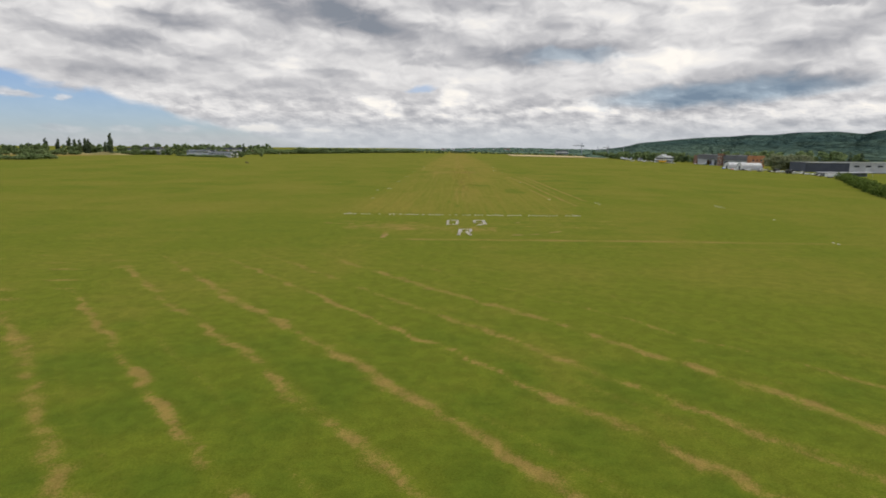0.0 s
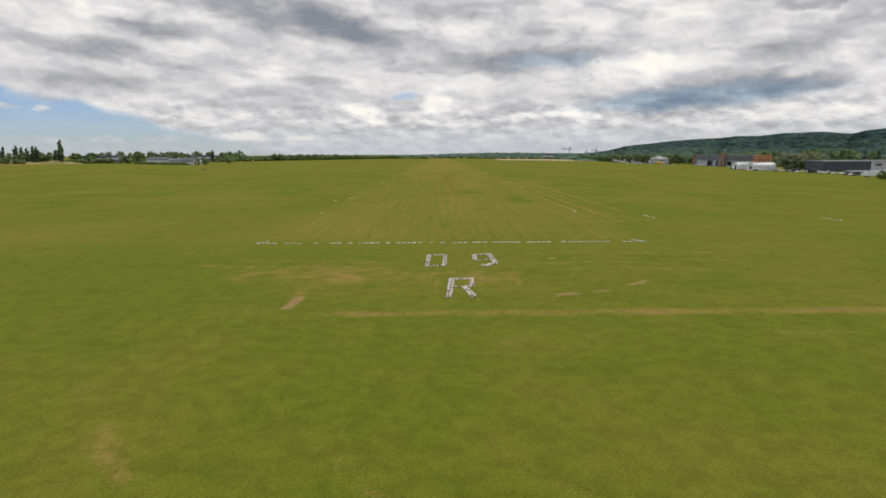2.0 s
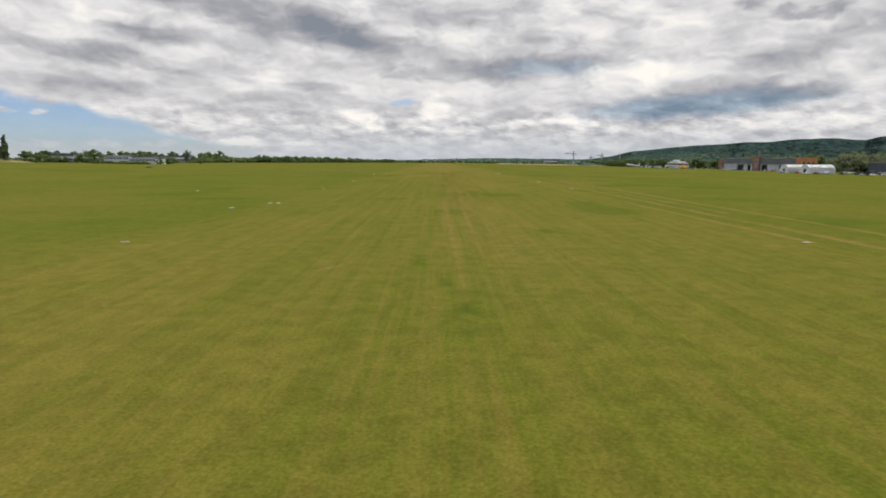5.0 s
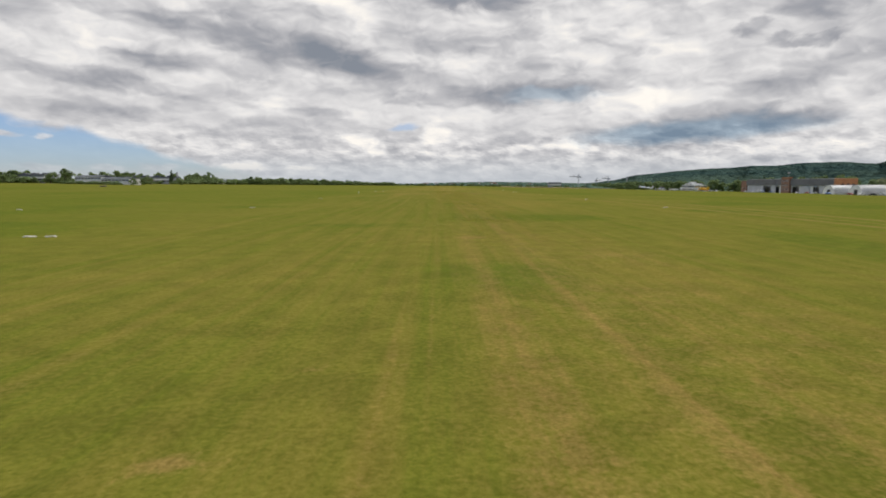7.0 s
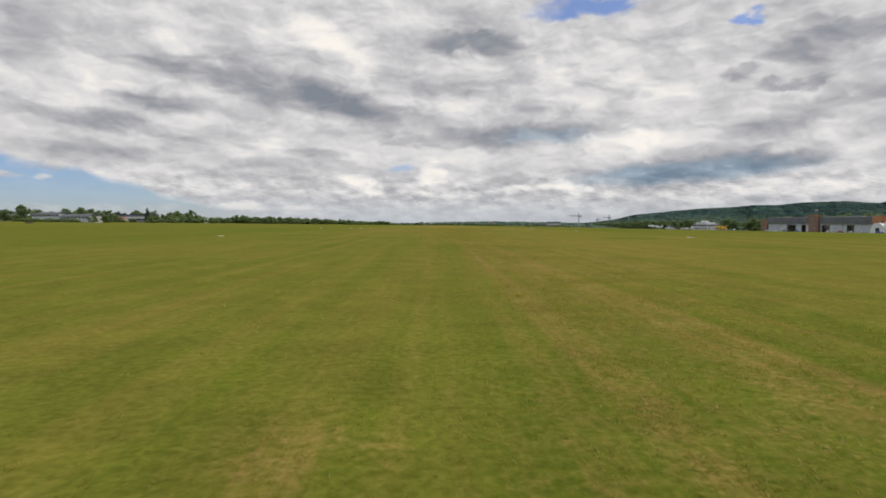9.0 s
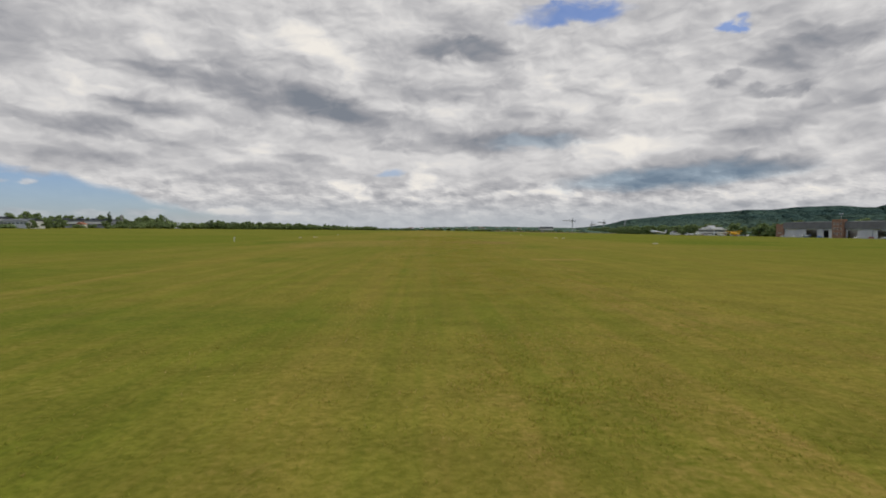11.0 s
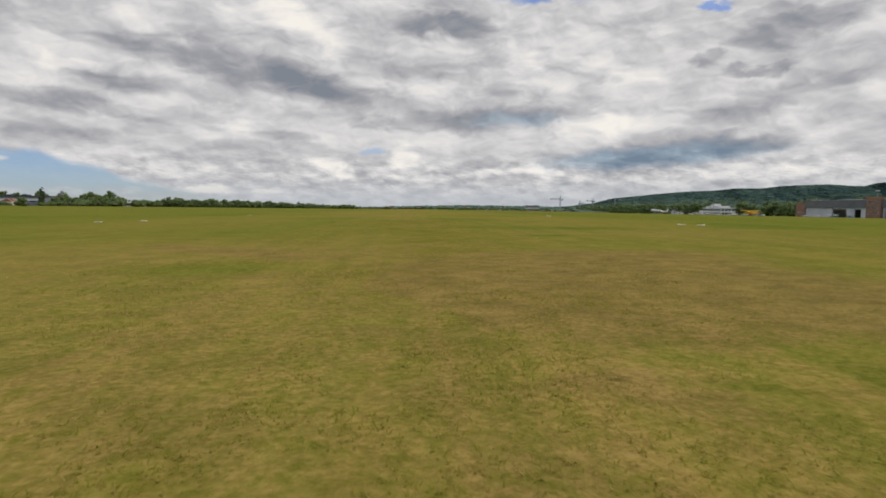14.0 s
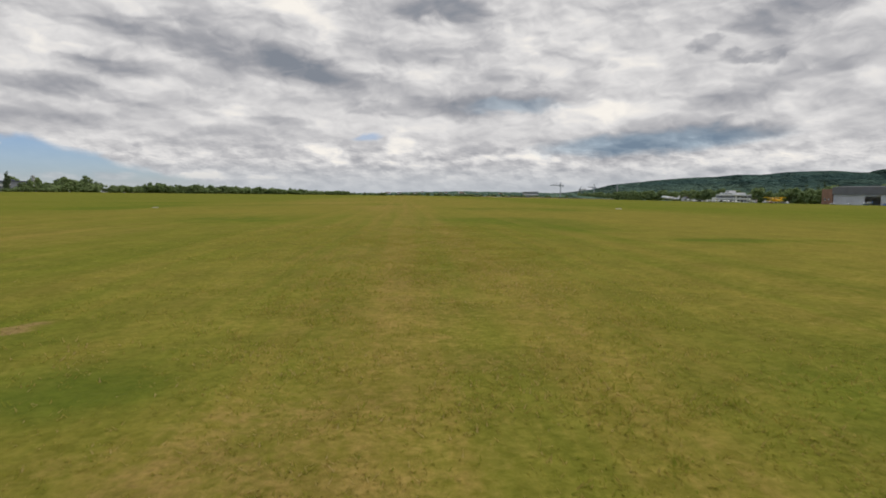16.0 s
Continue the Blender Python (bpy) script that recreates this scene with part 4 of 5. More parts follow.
def embankment():
    """A low bank of rough, dried grass in front of the poplars."""
    a, b = Vector((-528, 520)), Vector((-412, 606))
    d = (b - a).normalized()
    side = Vector((d.y, -d.x))
    n, m = 60, 12
    v, q = [], random.Random(6)
    for i in range(n + 1):
        p = a.lerp(b, i / n)
        h = 3.4 * min(1.0, 6 * i / n, 6 * (n - i) / n) * (0.8 + 0.35 * math.sin(i * 0.37) * math.sin(i * 0.11))
        for j in range(m + 1):
            u = j / m * 2 - 1
            w = p + side * (u * 11 + q.uniform(-.5, .5))
            v.append((w.x, w.y, rise_at(w.x, w.y) - 0.15 + h * math.cos(u * math.pi / 2) * q.uniform(0.9, 1.1)))
    f = [(i * (m + 1) + j, (i + 1) * (m + 1) + j, (i + 1) * (m + 1) + j + 1, i * (m + 1) + j + 1) for i in range(n) for j in range(m)]
    tagged(mesh_object("embankment", v, f, M_ROUGH), "low bank of rough dried grass before the poplars", "bank", kind="structure")


embankment()

# ---- buildings on the right ----


def opening_wall(bm, x0, x1, y0, y1, z0, z1, holes):
    """A wall along y between x0 and x1 with openings (ya, yb, za, zb) right through it."""
    cuts = sorted(holes)
    y = y0
    for ya, yb, za, zb in cuts:
        if ya > y:
            block(bm, x0, x1, y, ya, z0, z1)
        if za > z0:
            block(bm, x0, x1, ya, yb, z0, za)
        if zb < z1:
            block(bm, x0, x1, ya, yb, zb, z1)
        y = yb
    if y < y1:
        block(bm, x0, x1, y, y1, z0, z1)
    return bm


def window_at(parent, x, ya, yb, za, zb, bars=1, frame_mat=None):
    """A window set in a wall that faces -x: frame, bars and pane."""
    bm = bmesh.new()
    t = 0.09
    block(bm, x - 0.03, x + 0.12, ya, yb, za, za + t)
    block(bm, x - 0.03, x + 0.12, ya, yb, zb - t, zb)
    for y in [ya + (yb - ya) * i / (bars + 1) for i in range(bars + 2)]:
        block(bm, x - 0.03, x + 0.12, max(ya, y - t / 2), min(yb, y + t / 2), za + t, zb - t)
    win = part("window", bm, frame_mat or M_WHITE, parent)
    box_part("pane", (x + 0.05, x + 0.08, ya + t / 2, yb - t / 2, za + t / 2, zb - t / 2), M_GLASS, win)
    return win


def big_hangar():
    h = thing("hangar", "long grey hangar with dark doorways and brick tower", "hangar")
    x0, x1 = 341.0, 358.0
    low, eave, top = -7.0, 1.2, 7.2
    holes = [(577, 591, low, -0.1), (605.7, 617.4, low, -0.1), (635.4, 645.9, low, -0.1), (653.9, 668.8, low, -0.1)]
    bm = bmesh.new()
    opening_wall(bm, x0, x0 + 0.5, 555.6, 619.0, low, eave, [q for q in holes if q[0] < 617])
    opening_wall(bm, x0, x0 + 0.5, 632.4, 700, low, eave, [q for q in holes if q[0] > 620])
    block(bm, x1 - 0.5, x1, 555.6, 700, low, eave)
    part("wall", bm, M_WALL, h, "pale grey rendered wall with wide doorways")
    box_part("floor_slab", (x0 + 0.55, x1 - 0.55, 556, 699.5, low - 0.2, low + 0.12), M_ASPHALT, h)
    # a deep fascia and a low-pitched roof
    for ya, yb in ((555.7, 618.9), (632.5, 700.2)):
        bm = bmesh.new()
        block(bm, x0 - 1.2, x0 - 0.7, ya, yb, eave, top - 0.3, 0.06)
        for i in range(int((yb - ya) / 3.4)):
            y = ya + 1.7 + i * 3.4
            block(bm, x0 - 1.28, x0 - 1.2, y - 0.09, y + 0.09, eave + 0.1, top - 0.4)
        part("fascia", bm, M_ROOF, h, "dark grey sheet fascia with upright seams")
        bm = bmesh.new()
        v = [bm.verts.new(p) for p in ((x0 - 1.3, ya, top - 0.3), (349.5, ya, top + 0.5), (x1 + 0.6, ya, top - 0.6),
                                       (x0 - 1.3, yb, top - 0.3), (349.5, yb, top + 0.5), (x1 + 0.6, yb, top - 0.6))]
        bm.faces.new((v[0], v[3], v[4], v[1]))
        bm.faces.new((v[1], v[4], v[5], v[2]))
        bmesh.ops.solidify(bm, geom=bm.faces[:], thickness=0.35)
        part("roof", bm, M_ROOF, h)
        bm = bmesh.new()
        block(bm, x0 - 0.7, x0 + 0.5, ya, yb, eave, eave + 0.4)
        part("soffit", bm, M_ROOF, h)
    # half-drawn sliding leaves
    for ya, yb in ((586.5, 591.0), (635.6, 640.2), (606.0, 607.2)):
        leaf = box_part("door", (x0 + 0.62, x0 + 0.78, ya, yb, low + 0.1, -0.15), M_SHEET, h, "pale sliding door leaf")
        box_part("handle", (x0 + 0.54, x0 + 0.62, ya + 0.5, ya + 0.6, low + 3.0, low + 4.0), M_STEEL, leaf)
    # the brick tower between the halls
    box_part("tower", (x0 - 2.2, x0 + 0.6, 619.0, 632.4, low, 8.4), M_BRICK, h, "brown brick tower between the two halls", 0.15)
    box_part("parapet", (x0 - 2.5, x0 + 0.9, 618.8, 632.6, 8.4, 8.9), M_ORANGE, h)
    for y in (622.0, 625.7, 629.4):
        for z in (-3.6, 0.4, 4.4):
            window_at(h, x0 - 2.26, y - 1.0, y + 1.0, z, z + 1.9)
    bm = bmesh.new()
    rod(bm, (x0 + 1, 626, 8.6), (x0 + 1, 626, 13.0), 0.16, 0.1)
    block(bm, x0 + 0.2, x0 + 1.8, 624.6, 627.4, 13.0, 13.9, 0.2)
    part("mast", bm, M_STEEL, h, "short roof mast with a pale head")
    # brick ends
    box_part("end_block", (x0 - 0.9, x1, 700.3, 712.0, low, 5.6), M_BRICK, h, "low brown brick annexe at the far end", 0.1)
    for y in (703, 707):
        window_at(h, x0 - 0.96, y, y + 1.8, -3.6, -1.8)
    box_part("end_block", (x0 - 1.4, x1, 552.0, 555.5, low, 7.4), M_ORANGE, h, "orange brick gable end", 0.1)
    for xx in (344, 348.5, 353):
        for z in (-4.6, 1.2):
            win = box_part("window", (xx, xx + 2.2, 551.9, 552.1, z, z + 1.9), M_GLASS, h)
            box_part("sill", (xx - 0.1, xx + 2.3, 551.8, 552.05, z - 0.15, z), M_WHITE, win)
    # near-black sheets added inside, standing for the shade seen through the doorways
    for y in (583, 611, 640, 661):
        box_part("inner_bay", (x0 + 13, x0 + 13.4, y - 7, y + 7, low + 0.2, eave - 1), M_DARK, h)


big_hangar()


def arch_hangar(y, length, r, label):
    """A half-round sheet hangar that shows its end wall to the field's start."""
    h = thing("arch_hangar", label, "hangar", "half-round hangars", pose(286 - length / 2, y, rise_at(276, y) - 0.35))
    n = 18
    bm = bmesh.new()
    for i in range(int(length / 1.1)):
        x = i * 1.1
        rr = r * (1.0 if i % 2 else 1.012)
        ring = []
        for q in range(n + 1):
            a = math.pi * q / n
            ring.append((bm.verts.new((x, rr * math.cos(a), rr * 1.06 * math.sin(a))), bm.verts.new((x + 1.1, rr * math.cos(a), rr * 1.06 * math.sin(a)))))
        for p, q in zip(ring, ring[1:]):
            bm.faces.new((p[0], p[1], q[1], q[0]))
    bmesh.ops.solidify(bm, geom=bm.faces[:], thickness=0.06)
    part("roof", bm, M_SHEET, h, "ribbed silver-white sheet vault")
    for x in (0.15, length - 0.35):
        bm = bmesh.new()
        rings = [[bm.verts.new((x + t, r * 0.985 * math.cos(math.pi * q / n), r * 1.04 * math.sin(math.pi * q / n))) for q in range(n + 1)] for t in (0, 0.2)]
        bm.faces.new(rings[0])
        bm.faces.new(rings[1][::-1])
        bmesh.ops.recalc_face_normals(bm, faces=bm.faces[:])
        part("end_wall", bm, M_WHITE, h)
    # a solid slab; its near-black colour stands for the shade inside
    door = box_part("door", (0.02, 0.12, -r * 0.30, r * 0.18, 0.1, r * 0.55), M_DARK, h, "near-black slab for the shade of an open doorway")
    box_part("frame", (-0.05, 0.02, -r * 0.33, r * 0.21, r * 0.55, r * 0.60), M_STEEL, door)
    # the long side towards the field carries a door as well
    box_part("skirting", (0.3, length - 0.3, -r - 0.08, -r + 0.1, 0.0, 0.5), M_STEEL, h)
    return h


for y, length, r, label in ((468, 19, 9.0, "white half-round hangar with dark doorway"), (440, 20, 9.2, "silver half-round hangar beside parked cars")):
    h = arch_hangar(y, length, r * 0.72, label)


def shed_window(parent, xa, xb, y, za, zb):
    win = box_part("window", (xa, xb, y - 0.12, y + 0.02, za, zb), M_GLASS, parent)
    box_part("sill", (xa - 0.1, xb + 0.1, y - 0.2, y, za - 0.15, za), M_WHITE, win)


def long_shed():
    """Faces the start of the field: a navy part and a pale part under one flat roof."""
    s = thing("shed", "long navy and pale sheet-clad shed with flat roof", "shed")
    s.matrix_basis = pose(53, 81, 0)
    y0, y1, low = 334.0, 360.0, -6.0
    box_part("wall", (272.5, 313.0, y0, y1, low, 3.2), M_NAVY, s, "navy ribbed sheet wall")
    box_part("wall", (313.02, 385.0, y0 + 0.02, y1, low, 3.2), M_WALL, s, "pale grey sheet wall")
    bm = bmesh.new()
    block(bm, 271.8, 385.6, y0 - 0.7, y1 + 0.5, 3.2, 3.7, 0.05)
    for i in range(9):
        block(bm, 278 + i * 11.5, 280.5 + i * 11.5, y0 + 6, y0 + 9, 3.7, 4.5, 0.05)
    part("roof", bm, M_ROOF, s, "grey flat roof with vents")
    box_part("gutter", (271.7, 385.7, y0 - 0.85, y0 - 0.7, 3.3, 4.2), M_WHITE, s, "pale roof edge")
    bm = bmesh.new()
    for i in range(20):
        block(bm, 273.4 + i * 2, 273.55 + i * 2, y0 - 0.06, y0, low, 3.1)
    part("ribs", bm, M_NAVY, s)
    for i in range(6):
        shed_window(s, 317 + i * 11, 322 + i * 11, y0, -0.6, 0.9)
    for x in (330, 352):
        d = box_part("door", (x - 2.2, x + 2.2, y0 - 0.16, y0 - 0.07, low + 0.5, -0.9), M_SHEET, s, "pale roller door")
        box_part("rail", (x - 2.4, x + 2.4, y0 - 0.22, y0 - 0.1, -0.9, -0.7), M_STEEL, d)


long_shed()


def shelter():
    """A low open-sided shelter with a grey roof in front of the shed."""
    s = thing("shelter", "low open shelter with grey sheet roof on posts", "shelter")
    g = rise_at(296, 315)
    bm = bmesh.new()
    block(bm, 277, 317, 311, 319, g + 2.6, g + 3.0, 0.05)
    part("roof", bm, M_WALL, s)
    for i in range(9):
        bm = bmesh.new()
        for y in (311.6, 318.4):
            rod(bm, (278 + i * 4.75, y, g - 0.5), (278 + i * 4.75, y, g + 2.6), 0.12)
        part("post", bm, M_STEEL, s)
    box_part("back_wall", (277.5, 316.5, 318.2, 318.4, g - 0.5, g + 2.6), M_BAND, s)


shelter()


def terminal():
    """The white terminal: two storeys with ribbon windows, set-back top floor and a small tower room."""
    b = thing("terminal_building", "white two-storey terminal with ribbon windows", "building")
    x0, x1, ya, yb = 340.0, 356.0, 834.0, 872.0
    g = rise_at(346, 850) - 0.4
    b.matrix_basis = pose(0, 0, 0)
    h1 = g + 8.4
    holes = []
    box_part("wall", (x0 + 0.3, x1, ya, yb, g - 0.5, h1), M_WHITE, b, "white rendered main block", 0.05)
    bm = bmesh.new()
    for z in (g + 3.5, g + 8.0):
        block(bm, x0 - 0.5, x1 + 0.5, ya - 0.5, yb + 0.5, z, z + 0.45, 0.05)
    part("balcony", bm, M_WHITE, b)
    for i in range(9):
        y = ya + 1.0 + i * 4.1
        for z in (g + 0.9, g + 4.9):
            window_at(b, x0 + 0.12, y, y + 3.3, z, z + 2.4, 2, M_STEEL)
    for i in range(4):
        for z in (g + 1.0, g + 5.0):
            shed_window(b, x0 + 1.2 + i * 3.8, x0 + 4.2 + i * 3.8, ya, z, z + 2.1)
    for y in (840, 852, 864):
        d = box_part("door", (x0 + 0.1, x0 + 0.22, y - 0.7, y + 0.7, g, g + 2.4), M_DARK, b)
        box_part("handle", (x0 + 0.02, x0 + 0.1, y + 0.4, y + 0.5, g + 1.0, g + 1.3), M_STEEL, d)
    bm = bmesh.new()
    for y in [ya + 0.5 + i * 6 for i in range(7)]:
        rod(bm, (x0 - 0.4, y, g + 3.9), (x0 - 0.4, y, g + 4.9), 0.04)
        rod(bm, (x0 - 0.4, y, g + 8.4), (x0 - 0.4, y, g + 9.4), 0.04)
    part("railing", bm, M_STEEL, b)
    box_part("upper_floor", (x0 + 2, x1 - 1, 842.0, 868.0, h1, h1 + 1.9), M_WHITE, b, "set-back white top floor")
    for i in range(5):
        window_at(b, x0 + 1.9, 845.5 + i * 3.6, 848.2 + i * 3.6, h1 + 0.6, h1 + 1.5, 1)
    box_part("tower_room", (x0 + 4, x1 - 4, 855.0, 861.0, h1 + 1.9, h1 + 4.2), M_WHITE, b, "small control room on the roof")
    for y in (855.3, 858.2):
        window_at(b, x0 + 3.9, y, y + 2.4, h1 + 2.5, h1 + 3.7, 1)
    box_part("wing", (x0 + 2, x1, 872.0, 884.0, g - 0.5, g + 5.2), M_WHITE, b, "lower white side wing", 0.05)
    for i in range(2):
        window_at(b, x0 + 1.9, 874.0 + i * 4.6, 877.0 + i * 4.6, g + 1.0, g + 2.8, 1)


terminal()


def small_house(x, y, w, d, h, roof, label, wall=None, cover=None):
    """A plain house with a pitched roof, windows and a chimney."""
    g = rise_at(x, y)
    b = thing("house", label, "house", "houses beyond the field", pose(x, y, g - 0.3))
    box_part("wall", (-w / 2, w / 2, -d / 2, d / 2, -1, h), wall or M_WHITE, b)
    bm = bmesh.new()
    v = [bm.verts.new(p) for p in ((-w / 2 - .4, -d / 2 - .4, h), (0, -d / 2 - .4, h + roof), (w / 2 + .4, -d / 2 - .4, h),
                                   (-w / 2 - .4, d / 2 + .4, h), (0, d / 2 + .4, h + roof), (w / 2 + .4, d / 2 + .4, h))]
    for q in ((0, 3, 4, 1), (1, 4, 5, 2), (0, 1, 2), (3, 5, 4), (0, 2, 5, 3)):
        bm.faces.new([v[i] for i in q])
    bmesh.ops.recalc_face_normals(bm, faces=bm.faces[:])
    top = part("roof", bm, cover or M_TILE, b, "pitched roof")
    box_part("chimney", (w * .2, w * .2 + .7, -.4, .4, h, h + roof + .8), M_BRICK, top)
    for i in range(max(2, int(w // 4))):
        x0 = -w / 2 + w * (i + 0.5) / max(2, int(w // 4)) - 0.7
        win = box_part("window", (x0, x0 + 1.4, -d / 2 - 0.06, -d / 2 + 0.02, h * 0.4, h * 0.4 + 1.3), M_GLASS, b)
        box_part("sill", (x0 - .1, x0 + 1.5, -d / 2 - 0.14, -d / 2, h * 0.4 - .1, h * 0.4), M_WHITE, win)
    return b


small_house(326, 912, 7, 7, 3.6, 1.8, "small pale house beside the terminal trees", M_WALL, M_ROOF)
small_house(-366, 786, 9, 8, 4, 2.6, "white house half hidden by trees", M_WHITE)
small_house(-352, 858, 9, 7, 4, 2.4, "pale cottage at the field's edge", M_WALL)
small_house(372, 725, 10, 9, 4.5, 2.5, "low pale house behind parked cars", M_WALL, M_ROOF)
house_rng = random.Random(9)
for i in range(16):
    a = house_rng.uniform(-1.5, 10)
    d = house_rng.uniform(2550, 3150)
    b = small_house(math.sin(radians(a)) * d, math.cos(radians(a)) * d, house_rng.uniform(14, 24), 12, house_rng.uniform(5, 8), 3, "distant pale house on the low ridge")
    b.location.z = -12 + 12.5 * np.interp(d, [2300, 2900, 3300], [0, 0.75, 1]) - 1

def factory(x0, x1, y0, y1, h, label, bands=2, roof=None):
    """A long low works building: pale bands of wall and window under a flat dark roof."""
    xm, ym = (x0 + x1) / 2, (y0 + y1) / 2
    g = rise_at(xm, ym)
    b = thing("works_building", label, "building", "works buildings beyond the field")
    box_part("wall", (x0, x1, y0, y1, g - 1, g + h), M_BAND, b)
    box_part("wall_band", (x0 - 0.1, x1 + 0.1, y0 - 0.1, y0 + 0.4, g + h * 0.50, g + h * 0.78), M_WHITE, b)
    bm = bmesh.new()
    block(bm, x0 - .8, x1 + .8, y0 - .8, y1 + .8, g + h, g + h + 0.9, 0.1)
    for i in range(4):
        q = x0 + (x1 - x0) * (i + 0.5) / 4
        block(bm, q - 2.5, q + 2.5, ym - 3, ym + 3, g + h + 0.9, g + h + 2.2, 0.1)
    part("roof", bm, roof or M_ROOF, b)
    n = max(4, int((x1 - x0) / 7))
    for k in range(bands):
        z = g + h * (0.35 + 0.34 * k)
        for i in range(n):
            q = x0 + (x1 - x0) * (i + 0.12) / n
            win = box_part("window", (q, q + (x1 - x0) / n * 0.76, y0 - 0.18, y0 + 0.03, z, z + 1.5), M_GLASS, b)
            box_part("sill", (q, q + (x1 - x0) / n * 0.76, y0 - 0.2, y0 - 0.01, z - 0.15, z), M_WHITE, win)
    return b


def works_hall(x, y, turn, parts, label):
    """A long works hall in stretches of different height: white wall, window band, blue-grey sheet roof; parts are (from, to, height)."""
    b = thing("works_hall", label, "building", "works buildings beyond the field", pose(x, y, rise_at(x, y) - 0.4, 0, 0, turn))
    for xa, xb, h in parts:
        box_part("wall", (xa, xb, 0, 11, -1.5, h), M_WHITE, b, "white rendered wall")
        bm = bmesh.new()
        v = [bm.verts.new(p) for p in ((xa - .5, -.9, h), (xb + .5, -.9, h), (xb + .5, 5.5, h + 1.8), (xa - .5, 5.5, h + 1.8), (xb + .5, 11.9, h), (xa - .5, 11.9, h))]
        bm.faces.new((v[0], v[1], v[2], v[3]))
        bm.faces.new((v[3], v[2], v[4], v[5]))
        bmesh.ops.solidify(bm, geom=bm.faces[:], thickness=0.4)
        part("roof", bm, M_BAND, b, "blue-grey sheet roof")
        n = max(3, int((xb - xa) / 5))
        for i in range(n):
            q = xa + (xb - xa) * (i + 0.14) / n
            win = box_part("window", (q, q + (xb - xa) / n * 0.72, -0.12, 0.03, h - 1.7, h - 0.9), M_GLASS, b)
            box_part("sill", (q - 0.1, q + (xb - xa) / n * 0.72 + 0.1, -0.2, -0.01, h - 1.85, h - 1.7), M_STEEL, win)


works_hall(-345, 604, -30, ((0, 42, 6.6), (42.2, 84, 4.8)), "long white works hall with blue-grey sheet roof")
factory(-442, -398, 640, 664, 8.0, "low white works hall among trees", 1)
factory(-408, -345, 803, 828, 8.5, "blue-grey flat works hall behind the poplar", 1, M_NAVY)
factory(345, 385, 1900, 1930, 15, "distant flat pale block beyond the cranes", 3)


# ---- cranes and masts ----


def tower_crane(x, y, h, jib, turn, label):
    c = thing("tower_crane", label, "crane", "tower cranes", pose(x, y, rise_at(x, y) - 0.5, 0, 0, turn))

    def lattice_bar(a, b, w, name, parent, n):
        bm = bmesh.new()
        a, b = Vector(a), Vector(b)
        d = (b - a).normalized()
        u = d.orthogonal().normalized()
        v = d.cross(u)
        cs = [u * w + v * w, u * w - v * w, u * -w - v * w, u * -w + v * w]
        for q in cs:
            rod(bm, a + q, b + q, 0.28, sides=4)
        for i in range(n):
            p0, p1 = a.lerp(b, i / n), a.lerp(b, (i + 1) / n)
            for j in range(4):
                rod(bm, p0 + cs[j], p1 + cs[(j + 1) % 4], 0.16, sides=4)
        return part(name, bm, M_STEEL, parent)
    lattice_bar((0, 0, 0), (0, 0, h), 0.9, "mast", c, 12)
    lattice_bar((-jib * 0.3, 0, h), (jib, 0, h + 0.5), 0.6, "jib", c, 16)
    lattice_bar((0, 0, h), (0, 0, h + 7), 0.5, "peak", c, 3)
    bm = bmesh.new()
    rod(bm, (0, 0, h + 7), (jib * 0.8, 0, h + 0.9), 0.12, sides=4)
    rod(bm, (0, 0, h + 7), (-jib * 0.28, 0, h + 0.6), 0.12, sides=4)
    part("tie", bm, M_STEEL, c)
    box_part("counterweight", (-jib * 0.3, -jib * 0.3 + 4, -1.2, 1.2, h - 3, h - 0.6), M_STEEL, c)
    box_part("cab", (0.8, 3.0, -1.6, -0.2, h - 3, h - 0.6), M_WHITE, c)


tower_crane(369, 1608, 31, 24, 165, "grey tower crane above the far trees")
tower_crane(434, 1562, 27, 18, 200, "grey tower crane partly behind trees")
tower_crane(415, 1600, 22, 16, 30, "low grey tower crane behind trees")


def pylon(x, y, h, label):
    p = thing("mast", label, "mast", "", pose(x, y, rise_at(x, y) - 0.5))
    bm = bmesh.new()
    rod(bm, (0, 0, 0), (0, 0, h), 1.0, 0.75, 8)
    part("pole", bm, M_STEEL, p)
    bm = bmesh.new()
    for i in range(3):
        rod(bm, (0, 0, h - 2 - 3 * i), (0, 0, h - 0.6 - 3 * i), 1.9, 1.9, 8)
    part("antenna", bm, M_STEEL, p)


pylon(453, 1469, 31, "thick grey antenna mast above the trees")
pylon(-372, 880, 17, "thin grey mast among the trees")

# ---- aircraft and cars ----


def lathe(bm, stations, sides=12, squash=1.0):
    """A body from rings: stations are (x, z of the centre, radius across, radius up)."""
    rings = []
    for x, z, ry, rz in stations:
        rings.append([bm.verts.new((x, ry * math.cos(2 * math.pi * i / sides), z + rz * squash * math.sin(2 * math.pi * i / sides))) for i in range(sides)])
    for a, b in zip(rings, rings[1:]):
        for i in range(sides):
            bm.faces.new((a[i], a[(i + 1) % sides], b[(i + 1) % sides], b[i]))
    bm.faces.new(rings[0][::-1])
    bm.faces.new(rings[-1])
    bmesh.ops.recalc_face_normals(bm, faces=bm.faces[:])
    return bm


